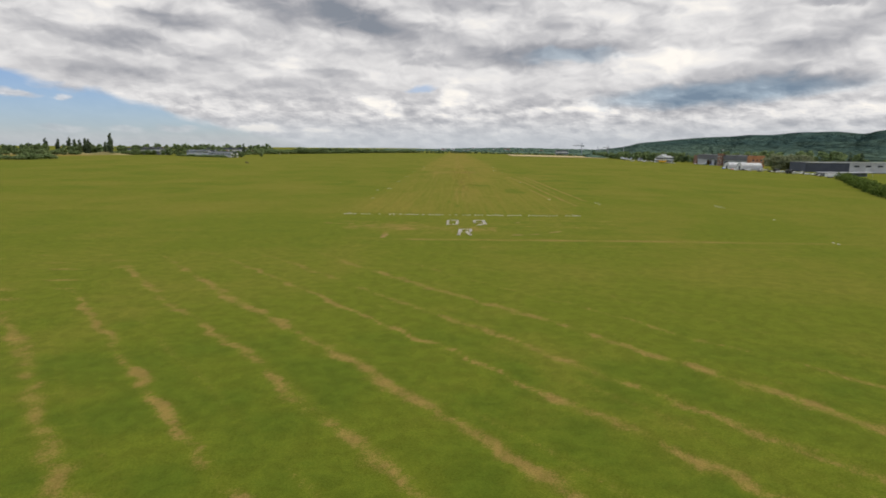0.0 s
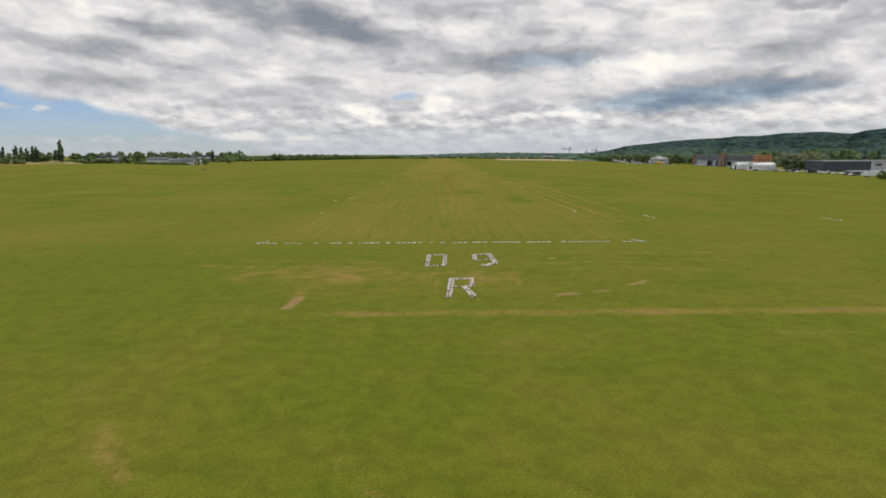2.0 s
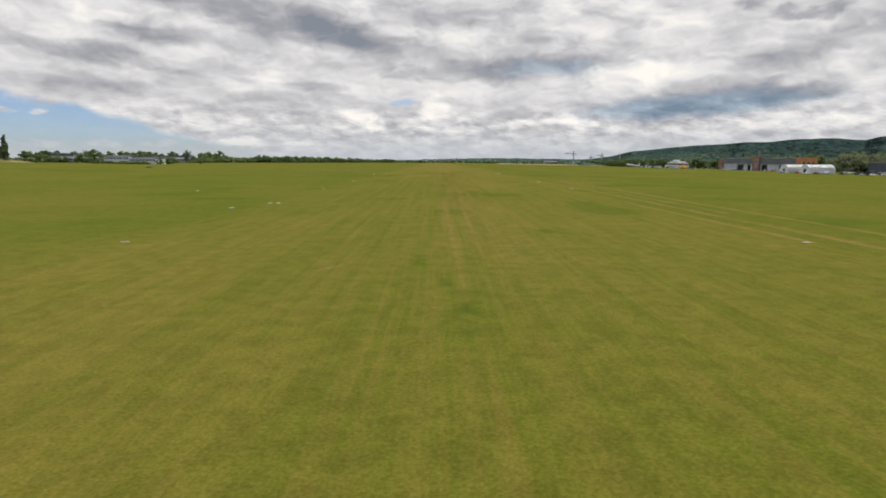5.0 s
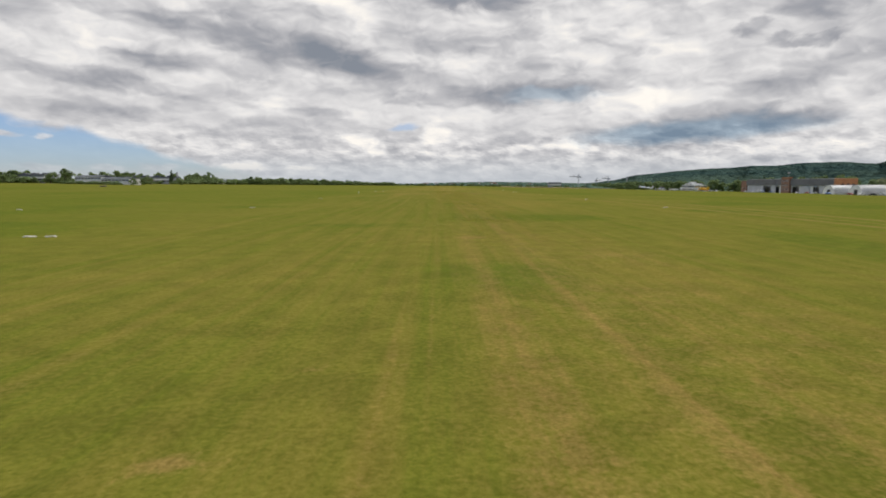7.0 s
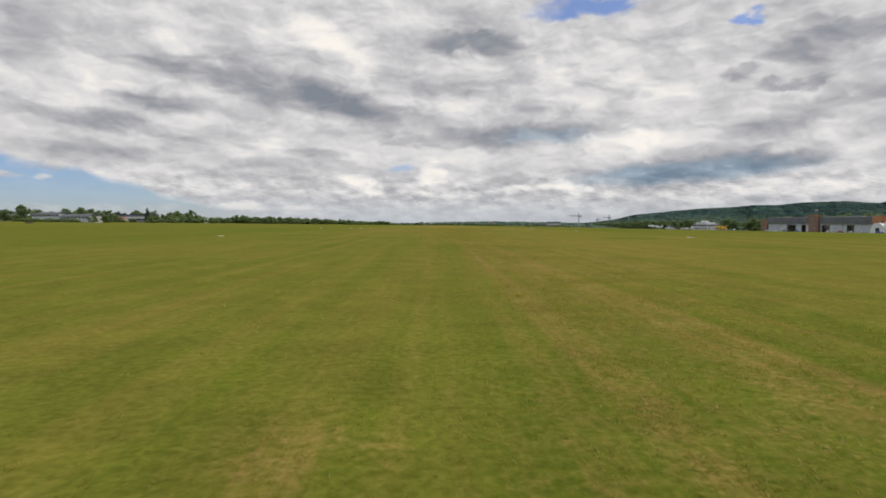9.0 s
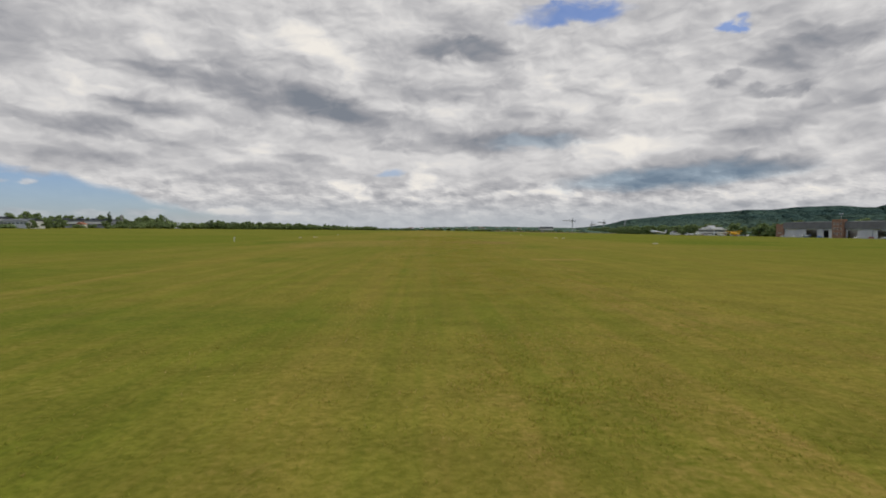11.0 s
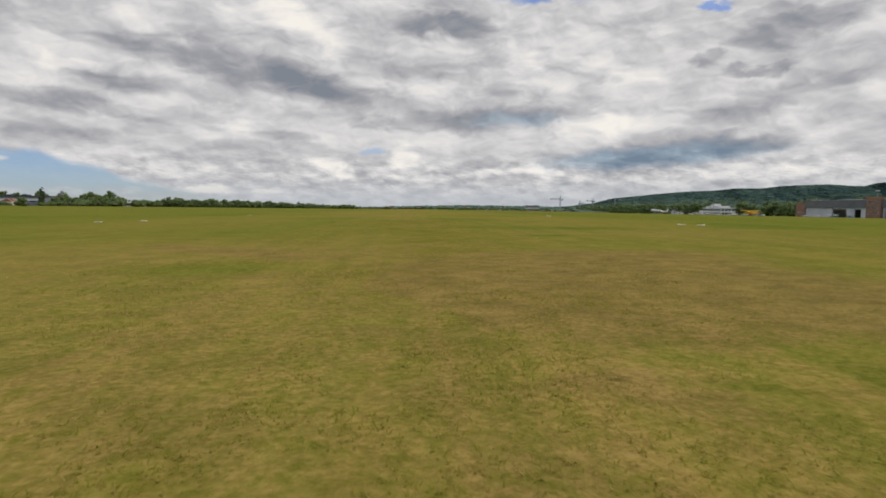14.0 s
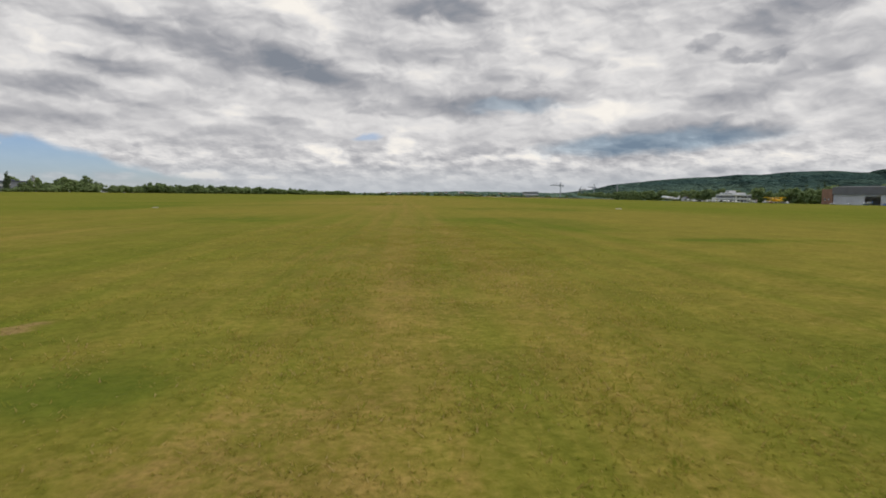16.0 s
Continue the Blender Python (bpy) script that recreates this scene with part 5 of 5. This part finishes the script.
def plane_wing(bm, x, z, span, chord, thick, sweep=0.0, dihedral=0.0, taper=0.75, upright=False):
    """A tapered wing with a rounded nose; upright makes a fin of it."""
    prof = ((0.5, 0.0), (0.42, 0.5), (0.1, 0.55), (-0.5, 0.05), (-0.5, -0.05), (0.1, -0.3), (0.42, -0.4))
    sections = []
    for s in ((-1, 0, 1) if not upright else (0, 1)):
        k = taper if s else 1.0
        ring = []
        for px, pz in prof:
            a = x + px * chord * k - abs(s) * sweep
            if upright:
                ring.append(bm.verts.new((a, pz * thick * k, z + s * span)))
            else:
                ring.append(bm.verts.new((a, s * span / 2, z + pz * thick * k + abs(s) * dihedral)))
        sections.append(ring)
    n = len(prof)
    for a, b in zip(sections, sections[1:]):
        for i in range(n):
            bm.faces.new((a[i], a[(i + 1) % n], b[(i + 1) % n], b[i]))
    bm.faces.new(sections[0])
    bm.faces.new(sections[-1])
    bmesh.ops.recalc_face_normals(bm, faces=bm.faces[:])
    return bm


def wheel_part(parent, x, y, z, r, w):
    bm = bmesh.new()
    rod(bm, (x, y - w / 2, z), (x, y + w / 2, z), r, sides=14)
    wh = part("wheel", bm, M_TYRE, parent)
    bm = bmesh.new()
    rod(bm, (x, y - w / 2 - 0.02, z), (x, y + w / 2 + 0.02, z), r * 0.5, sides=10)
    part("rim", bm, M_STEEL, wh)


def biplane(x, y, turn):
    a = thing("biplane", "large yellow single-engined biplane parked on grass", "aircraft", "", pose(x, y, rise_at(x, y), 0, -4, turn))
    part("fuselage", lathe(bmesh.new(), [(6.0, 2.6, 0.45, 0.45), (5.8, 2.6, 0.95, 0.95), (4.4, 2.5, 1.1, 1.2), (3.0, 2.5, 1.2, 1.45), (0, 2.4, 1.2, 1.4),
                                         (-3, 2.4, 0.85, 1.05), (-5.8, 2.5, 0.25, 0.5)]), M_YELLOW, a)
    part("upper_wing", plane_wing(bmesh.new(), 1.4, 4.1, 18.2, 2.6, 0.5, 0, 0.25, 0.95), M_YELLOW, a)
    part("lower_wing", plane_wing(bmesh.new(), 1.2, 1.6, 14.2, 2.2, 0.45, 0, 0.3, 0.95), M_YELLOW, a)
    for s in (-1, 1):
        bm = bmesh.new()
        rod(bm, (1.9, s * 5.4, 1.8), (1.9, s * 5.6, 4.2), 0.09)
        rod(bm, (0.7, s * 5.4, 1.8), (0.7, s * 5.6, 4.2), 0.09)
        part("strut", bm, M_YELLOW, a)
        wheel_part(a, 2.2, s * 1.6, 0.42, 0.45, 0.28)
        bm = bmesh.new()
        rod(bm, (2.2, s * 1.5, 0.5), (2.2, s * 0.7, 1.6), 0.09)
        part("leg", bm, M_YELLOW, a)
    part("tailplane", plane_wing(bmesh.new(), -5.0, 2.9, 7.0, 1.6, 0.2), M_YELLOW, a)
    part("fin", plane_wing(bmesh.new(), -5.2, 2.6, 2.6, 2.2, 0.2, 0.6, 0, 0.6, True), M_YELLOW, a)
    part("cockpit", block(bmesh.new(), 2.2, 3.9, -0.85, 0.85, 3.4, 4.0, 0.2), M_GLASS, a)
    bm = bmesh.new()
    for i in range(4):
        q = math.pi / 2 * i + 0.5
        rod(bm, (6.15, 0, 2.6), (6.15, 1.7 * math.cos(q), 2.6 + 1.7 * math.sin(q)), 0.12, 0.07, 6)
    part("propeller", bm, M_CAR["black"], a)


biplane(289, 693, 200)


def shifted(bm, x, y, z):
    bmesh.ops.translate(bm, vec=(x, y, z), verts=bm.verts[:])
    return bm


def twin_liner(x, y, turn):
    a = thing("airliner", "old silver-white twin-engined airliner with tall fin", "aircraft", "", pose(x, y, rise_at(x, y), 0, -9, turn))
    part("fuselage", lathe(bmesh.new(), [(9.2, 2.9, 0.2, 0.2), (8.4, 3.0, 0.85, 0.9), (6.5, 3.2, 1.2, 1.3), (0, 3.2, 1.25, 1.35), (-5, 3.3, 0.9, 1.0), (-9.5, 3.6, 0.15, 0.3)], 16), M_PAINT, a)
    part("wing", plane_wing(bmesh.new(), 1.6, 2.3, 28.0, 4.0, 0.5, 1.6, 1.2, 0.4), M_SILVER, a)
    part("tailplane", plane_wing(bmesh.new(), -8.2, 3.8, 8.0, 1.9, 0.2, 0.7, 0, 0.6), M_SILVER, a)
    part("fin", plane_wing(bmesh.new(), -8.2, 3.7, 3.6, 2.8, 0.22, 1.1, 0, 0.5, True), M_PAINT, a)
    for s in (-1, 1):
        part("engine", shifted(lathe(bmesh.new(), [(5.0, 2.6, 0.3, 0.3), (4.8, 2.6, 0.7, 0.7), (3.4, 2.6, 0.72, 0.72), (1.0, 2.5, 0.3, 0.4)]), 0, s * 2.9, 0), M_SILVER, a)
        wheel_part(a, 2.8, s * 2.9, 0.55, 0.6, 0.35)
        bm = bmesh.new()
        rod(bm, (2.8, s * 2.9, 0.6), (3.0, s * 2.9, 2.3), 0.12)
        part("leg", bm, M_STEEL, a)
    for i in range(6):
        part("window", block(bmesh.new(), -3.5 + i * 1.5, -2.9 + i * 1.5, -1.28, 1.28, 3.4, 3.85), M_GLASS, a)


twin_liner(288, 872, 165)


def light_plane(x, y, turn, stripe, label):
    a = thing("light_aircraft", label, "aircraft", "light aircraft on the apron", pose(x, y, rise_at(x, y), 0, 0, turn))
    part("fuselage", lathe(bmesh.new(), [(2.3, 1.15, 0.2, 0.22), (2.0, 1.15, 0.5, 0.42), (0.6, 1.3, 0.58, 0.68), (-1.2, 1.3, 0.45, 0.5), (-4.8, 1.5, 0.08, 0.16)]), M_PAINT, a)
    part("wing", plane_wing(bmesh.new(), 0.2, 2.0, 10.6, 1.5, 0.2, 0, 0.15, 0.85), M_PAINT, a)
    part("tailplane", plane_wing(bmesh.new(), -4.5, 1.5, 3.2, 0.9, 0.1), M_PAINT, a)
    part("fin", plane_wing(bmesh.new(), -4.5, 1.5, 1.3, 1.1, 0.1, 0.4, 0, 0.6, True), stripe, a)
    part("cockpit", block(bmesh.new(), 0.0, 1.3, -0.52, 0.52, 1.55, 1.95, 0.1), M_GLASS, a)
    bm = bmesh.new()
    rod(bm, (2.36, 0, 0.35), (2.36, 0, 1.95), 0.07, 0.07, 6)
    part("propeller", bm, M_CAR["black"], a)
    for s in (-1, 1):
        bm = bmesh.new()
        rod(bm, (0.3, s * 0.5, 0.9), (0.1, s * 2.6, 2.0), 0.04)
        rod(bm, (-0.2, s * 0.4, 0.9), (-0.2, s * 1.1, 0.25), 0.05)
        part("strut", bm, M_PAINT, a)
        wheel_part(a, -0.2, s * 1.15, 0.22, 0.22, 0.15)
    wheel_part(a, 1.7, 0, 0.2, 0.2, 0.14)
    bm = bmesh.new()
    rod(bm, (1.7, 0, 0.25), (1.7, 0, 0.9), 0.05)
    part("leg", bm, M_STEEL, a)


for x, y, turn, stripe in ((296, 802, 190, "white"), (290, 780, 200, "blue"), (300, 742, 185, "red"), (304, 726, 175, "white"), (286, 760, 210, "grey"),
                           (282, 815, 170, "white"), (330, 654, 180, "blue"), (264, 400, 200, "white"), (270, 385, 170, "grey"), (270, 350, 190, "white"), (268, 330, 160, "white")):
    light_plane(x, y, turn, M_CAR[stripe], "small white high-wing aircraft parked on the apron")


def make_car(shade):
    c = thing("car", "parked " + shade + " car beside the airfield", "car", "parked cars")
    bm = bmesh.new()
    prof = ((-2.1, 0.35), (-2.15, 0.85), (-1.5, 0.95), (-0.9, 1.42), (0.5, 1.45), (1.15, 0.98), (2.0, 0.82), (2.15, 0.5), (2.1, 0.35))
    rows = [[bm.verts.new((px, s * (0.86 if 0.8 > pz else 0.78 if pz < 1.2 else 0.66), pz)) for px, pz in prof] for s in (-1, 1)]
    n = len(prof)
    for i in range(n):
        bm.faces.new((rows[0][i], rows[0][(i + 1) % n], rows[1][(i + 1) % n], rows[1][i]))
    bm.faces.new(rows[0][::-1])
    bm.faces.new(rows[1])
    bmesh.ops.recalc_face_normals(bm, faces=bm.faces[:])
    bmesh.ops.bevel(bm, geom=bm.edges[:], offset=0.05, segments=1, affect="EDGES")
    part("body", bm, M_CAR[shade], c)
    for s in (-1, 1):
        box_part("side_window", (-0.95, 0.75, s * 0.70, s * 0.76, 1.0, 1.34), M_GLASS, c)
    part("windscreen", block(bmesh.new(), 0.62, 1.0, -0.62, 0.62, 1.02, 1.36, 0.05), M_GLASS, c)
    for px in (-1.3, 1.3):
        for s in (-1, 1):
            wheel_part(c, px, s * 0.76, 0.32, 0.33, 0.22)
    for s in (-1, 1):
        box_part("headlight", (2.08, 2.18, s * 0.6 - 0.18, s * 0.6 + 0.18, 0.58, 0.74), M_SHEET, c)
    return c


CARS = {k: make_car(k) for k in ("white", "silver", "black", "blue", "red", "grey")}
car_rng = random.Random(3)
car_used = set()


def park(shade, x, y, turn):
    m = pose(x, y, rise_at(x, y) - 0.02, 0, 0, turn)
    if shade in car_used:
        copy_thing_at(CARS[shade], m)
    else:
        CARS[shade].matrix_basis = m
        car_used.add(shade)


for i in range(30):
    park(car_rng.choice(["white", "silver", "white", "grey", "black", "red", "silver"]), 312 + car_rng.uniform(-6, 10), 720 + i * 5.2 + car_rng.uniform(-1, 1), car_rng.choice([0, 180, 90]))
for x, y, s in ((336, 694, "white"), (334, 676, "white"), (335, 660, "blue"), (333, 640, "blue"), (335, 600, "white"), (334, 583, "red"), (333, 570, "white"), (336, 562, "silver"),
                (266, 452, "blue"), (262, 425, "red")):
    park(s, x, y, 90 + car_rng.uniform(-20, 20))
for i in range(18):
    f = i / 17
    x = np.interp(f, [0, 0.25, 0.5, 0.75, 1], [268, 276, 280, 276, 262])
    park(car_rng.choice(["white", "silver", "black", "grey", "white"]), x + car_rng.uniform(-3, 2), 286 + f * 128 + car_rng.uniform(-2, 2), car_rng.uniform(-20, 60))
for i in range(4):
    park(car_rng.choice(["white", "grey"]), -378 + i * 6, 775 + i * 9, 60)
for i in range(5):
    park("white", -322 + i * 3, 905 + i * 8, 80)


def trailer(x, y, length, turn, mat, label):
    t = thing("trailer", label, "trailer", "", pose(x, y, rise_at(x, y), 0, 0, turn))
    box_part("body", (-length / 2, length / 2, -1.25, 1.25, 0.8, 3.0), mat, t, "", 0.1)
    for s in (-1, 1):
        for px in (-length * 0.3, -length * 0.3 + 1.3, length * 0.3):
            wheel_part(t, px, s * 1.0, 0.45, 0.45, 0.3)
    bm = bmesh.new()
    rod(bm, (length / 2, 0, 0.8), (length / 2 + 1.8, 0, 0.6), 0.08)
    part("drawbar", bm, M_STEEL, t)


trailer(262, 272, 13, 8, M_PAINT, "long white trailer parked at the field's edge")
trailer(272, 345, 7, 20, M_CAR["black"], "dark box trailer parked at the field's edge")
trailer(276, 372, 6, 30, M_CAR["black"], "dark box trailer beside small aircraft")


# ---- the letters and markers on the grass ----
stone_rng = random.Random(12)
STONES = []
for seed in range(6):
    bm = bmesh.new()
    bmesh.ops.create_cone(bm, cap_ends=True, segments=9, radius1=0.5, radius2=0.40, depth=0.30)
    q = random.Random(seed)
    for v in bm.verts:
        v.co.x *= q.uniform(0.85, 1.15)
        v.co.y *= q.uniform(0.85, 1.15)
        v.co.z += q.uniform(-0.03, 0.03)
    me = bpy.data.meshes.new("stone")
    bm.to_mesh(me)
    bm.free()
    me.materials.append(M_STONE)
    STONES.append(me)


def lay_stone(parent, x, y, sx, sy, h, turn):
    s = new("stone", STONES[stone_rng.randrange(6)])
    s.parent = parent
    s.matrix_basis = pose(x, y, rise_at(x, y) + h * 0.42, stone_rng.uniform(-4, 4), stone_rng.uniform(-4, 4), turn) @ Matrix.Diagonal((sx, sy, h / 0.30, 1))


def stroke(parent, x0, y0, x1, y1, w, pitch=0.62, white=0.72):
    """One stroke of a character: a strip of bare soil with whitewashed stones set in it."""
    d = Vector((x1 - x0, y1 - y0))
    turn = math.degrees(math.atan2(d.y, d.x))
    n = max(2, int(d.length / 0.8))
    bm = bmesh.new()
    side = Vector((-d.y, d.x)).normalized()
    rows = []
    for i in range(n + 1):
        p = Vector((x0, y0)) + d * i / n
        a, b = p + side * w * stone_rng.uniform(0.46, 0.6), p - side * w * stone_rng.uniform(0.46, 0.6)
        za, zb = rise_at(a.x, a.y) + 0.10, rise_at(b.x, b.y) + 0.10
        rows.append((bm.verts.new((a.x, a.y, za - 0.085)), bm.verts.new((p.x, p.y, za - 0.05)), bm.verts.new((b.x, b.y, zb - 0.085))))
    for a, b in zip(rows, rows[1:]):
        bm.faces.new((a[0], b[0], b[1], a[1]))
        bm.faces.new((a[1], b[1], b[2], a[2]))
    bmesh.ops.solidify(bm, geom=bm.faces[:], thickness=0.05)
    part("soil_strip", bm, M_SOIL, parent, "bare brown soil strip")
    m = int(d.length / (pitch * 0.62))
    for i in range(m):
        for lane in (-0.26, 0.26):
            if stone_rng.random() > 0.25 + 0.62 * white:
                continue
            p = Vector((x0, y0)) + d * (i + 0.5 + stone_rng.uniform(-.2, .2)) / m + side * w * (lane + stone_rng.uniform(-.08, .08))
            k = stone_rng.uniform(0.55, 1.05)
            lay_stone(parent, p.x, p.y, pitch * 0.62 * k, w * 0.52 * k, 0.13, turn + stone_rng.uniform(-20, 20))


zero = thing("digit_zero", "runway digit 0 of whitewashed stones on soil", "runway marking", "runway number")
for s in ((-3.05, -10.4, -3.15, -18.2), (-0.95, -10.4, -1.1, -18.2)):
    stroke(zero, *s, 0.55)
stroke(zero, -3.2, -10.5, -0.8, -10.5, 0.5, 0.62, 0.5)
stroke(zero, -3.3, -18.0, -0.9, -18.0, 0.5, 0.62, 0.5)
nine = thing("digit_nine", "runway digit 9 of whitewashed stones on soil", "runway marking", "runway number")
stroke(nine, 2.75, -10.6, 2.75, -14.0, 0.55, 0.5, 1.0)
stroke(nine, 2.6, -10.6, 5.0, -10.5, 0.6)
stroke(nine, 4.85, -10.6, 5.05, -16.6, 0.6)
stroke(nine, 2.6, -14.2, 4.8, -14.2, 0.55, 0.62, 0.55)
stroke(nine, 5.1, -16.6, 3.4, -18.3, 0.8, 0.6, 1.0)
letter = thing("letter", "runway letter R of whitewashed stones on soil", "runway marking", "runway number")
stroke(letter, -0.35, -25.0, -0.82, -33.2, 0.62, 0.66, 1.0)
stroke(letter, -0.5, -25.3, 1.95, -25.3, 0.6)
stroke(letter, 1.62, -25.4, 1.62, -28.8, 0.55, 0.55)
stroke(letter, -0.2, -28.7, 1.6, -28.7, 0.5, 0.62, 0.45)
stroke(letter, 0.78, -28.9, 1.55, -33.2, 0.62, 0.66, 0.95)

line = thing("threshold_line", "broken line of whitewashed slabs across the runway end", "runway marking")
x = -28.8
while x < 28.8:
    run = stone_rng.uniform(2.2, 5.0)
    gap_after = stone_rng.uniform(0.1, 1.0)
    q = x
    thin = 0.30 if abs(x) < 15 else 0.20
    while q < min(x + run, 28.8):
        w = stone_rng.uniform(0.6, 1.0)
        if stone_rng.random() < 0.22:
            q += w
            continue
        lay_stone(line, q + w / 2, 0.0 + stone_rng.uniform(-.08, .08), w * stone_rng.uniform(0.7, 1.0), thin * stone_rng.uniform(0.5, 1.2), 0.09, stone_rng.uniform(-6, 6))
        q += w
    x += run + gap_after
for i in range(3):
    lay_stone(line, -28.6 + 0.45 * i, 0.6 + 0.6 * i, 0.7, 0.22, 0.08, 55)
    lay_stone(line, 28.4 - 0.45 * i, 0.6 + 0.6 * i, 0.7, 0.22, 0.08, 125)


def edge_marker(x, y, length, turn, label="whitewashed slab marker lying in the grass"):
    m = thing("edge_marker", label, "runway marking", "runway edge markers")
    n = max(1, int(length / 1.3))
    for i in range(n):
        s = (i + 0.5 - n / 2) * 1.25
        lay_stone(m, x + s * math.cos(radians(turn)), y + s * math.sin(radians(turn)), 0.80, 0.24, 0.07, turn + stone_rng.uniform(-5, 5))


for x, y, length, turn in ((-27.9, 44.2, 1.9, 0), (-27.4, 86.4, 2.8, 5), (-31.0, 78.2, 1.2, 0), (-53.0, 120.6, 1.8, 0), (-28.2, 130.0, 1.8, 0), (28.3, 44.0, 1.0, 0),
                           (28.4, 229.1, 1.8, 0), (26.1, 269.5, 1.6, 0), (25.2, 271.0, 0.9, 0), (-24.7, 282.1, 2.4, 0), (-27.0, 278.0, 0.9, 0), (28.0, 172.0, 1.4, 0),
                           (28.3, 130.0, 1.4, 0), (-28.0, 175.0, 1.4, 0), (74.3, -2.6, 2.4, 100), (66.7, -37.4, 3.2, 96), (28.0, 330.0, 1.8, 0), (-27.0, 330.0, 1.8, 0)):
    edge_marker(x, y, length, turn)
edge_marker(40.95, 33.2, 7.4, 94, "long whitewashed slab strip in the grass")
edge_marker(75.1, 28.3, 7.0, 94, "long whitewashed slab strip in the grass")

post = thing("marker_post", "short white marker post standing in grass", "post", "", pose(-29.0, 242.1, rise_at(-29, 242.1)))
bm = bmesh.new()
rod(bm, (0, 0, -0.1), (0, 0, 0.45), 0.06, 0.05, 10)
part("post", bm, M_WHITE, post)
box_part("cap", (-0.1, 0.1, -0.05, 0.05, 0.4, 0.55), M_WHITE, post, "", 0.02)

heap = thing("brush_heap", "low dark brown heap of cut brush", "heap", "", pose(-183, 366, rise_at(-183, 366)))
v, f = leaf_cloud(np.random.default_rng(8), [(-0.9, 0, 0.3, 0.9, 0.4), (0.2, 0.1, 0.4, 0.9, 0.45), (1.1, 0, 0.25, 0.8, 0.35)], 260, 0.22)
tri_object("twigs", v, f, M_BARK).parent = heap

# ---- grass blades near the flight path, and the wheat beyond the field ----


BLADE = ((0.235, 0.275, 0.036), (0.290, 0.300, 0.044), (0.350, 0.305, 0.060), (0.430, 0.345, 0.100), (0.530, 0.420, 0.180))


def blade_material():
    m, k, p = material("grass_blades", 1.0)
    r = k.add("ShaderNodeNewGeometry").outputs["Random Per Island"]
    pos = k.add("ShaderNodeNewGeometry").outputs["Position"]
    dry = k.math("ADD", k.math("MULTIPLY", r, 0.75), k.math("MULTIPLY", k.ramp(k.noise(pos, 0.16, 5.0, 0.62, 0.3), 0.36, 0.68), 0.3))
    ramp = k.add("ShaderNodeValToRGB")
    wire(m.node_tree, ramp, 0, dry)
    e = ramp.color_ramp.elements
    e[0].position, e[0].color = 0.05, (*BLADE[0], 1)
    e[1].position, e[1].color = 1.0, (*BLADE[4], 1)
    for q, c in ((0.35, BLADE[1]), (0.6, BLADE[2]), (0.8, BLADE[3])):
        e.new(q).color = (*c, 1)
    wire(m.node_tree, p, "Base Color", ramp.outputs[0])
    p.inputs["Specular IOR Level"].default_value = 0.0
    let_through(m, k, p, ramp.outputs[0], 0.6)
    return m


def build_blades():
    r = np.random.default_rng(99)
    n = 380000
    y = 80 + 212 * r.random(n) ** 0.8
    half = 3.5 + 4.5 * r.random(n) ** 1.4
    x = 0.8 + half * r.uniform(-1, 1, n)
    keep = lattice((x, y), 0.55, 51) > r.uniform(0.1, 0.75, n)
    keep &= (x > -0.4) | (r.random(n) < 0.35)
    x, y = x[keep], y[keep]
    n = len(x)
    z = lift(x, y) - 0.02
    h = r.uniform(0.025, 0.06, n) * (0.7 + 0.7 * lattice((x, y), 2.5, 52))
    base = np.stack([x, y, z], 1)
    out = []
    for b in range(3):
        a = r.uniform(0, 2 * np.pi, n)
        wid = r.uniform(0.006, 0.014, n)
        lean = r.uniform(0.6, 2.2, n) * h
        off = np.stack([r.uniform(-.05, .05, n), r.uniform(-.05, .05, n), np.zeros(n)], 1)
        side = np.stack([np.cos(a) * wid, np.sin(a) * wid, np.zeros(n)], 1)
        tip = np.stack([np.cos(a + 1.5) * lean, np.sin(a + 1.5) * lean, h], 1)
        p = base + off
        out.append(np.stack([p - side, p + side, p + tip], 1))
    v = np.concatenate(out).reshape(-1, 3)
    f = np.arange(len(v)).reshape(-1, 3)
    tagged(tri_object("grass", v, f, blade_material()), "short mown grass blades, partly dried", "grass", kind="stuff")


build_blades()


def wheat_field():
    xs, ys = np.linspace(120, 330, 40), np.linspace(1150, 1480, 30)
    v, f = [], []
    r = np.random.default_rng(4)
    for yy in ys:
        for xx in xs:
            v.append((xx + 0.05 * (yy - 1150), yy, rise_at(xx, yy) + 0.75 + 0.12 * r.random()))
    n = len(xs)
    f = [(j * n + i, j * n + i + 1, (j + 1) * n + i + 1, (j + 1) * n + i) for j in range(len(ys) - 1) for i in range(n - 1)]
    k = len(v)
    edge = list(range(n))
    for i in edge:
        v.append((v[i][0], v[i][1], v[i][2] - 1.2))
    f += [(k + i, k + i + 1, i + 1, i) for i in range(n - 1)]
    tagged(mesh_object("wheat", v, f, M_WHEAT), "strip of ripe pale wheat beyond the field", "crop", kind="stuff")


wheat_field()
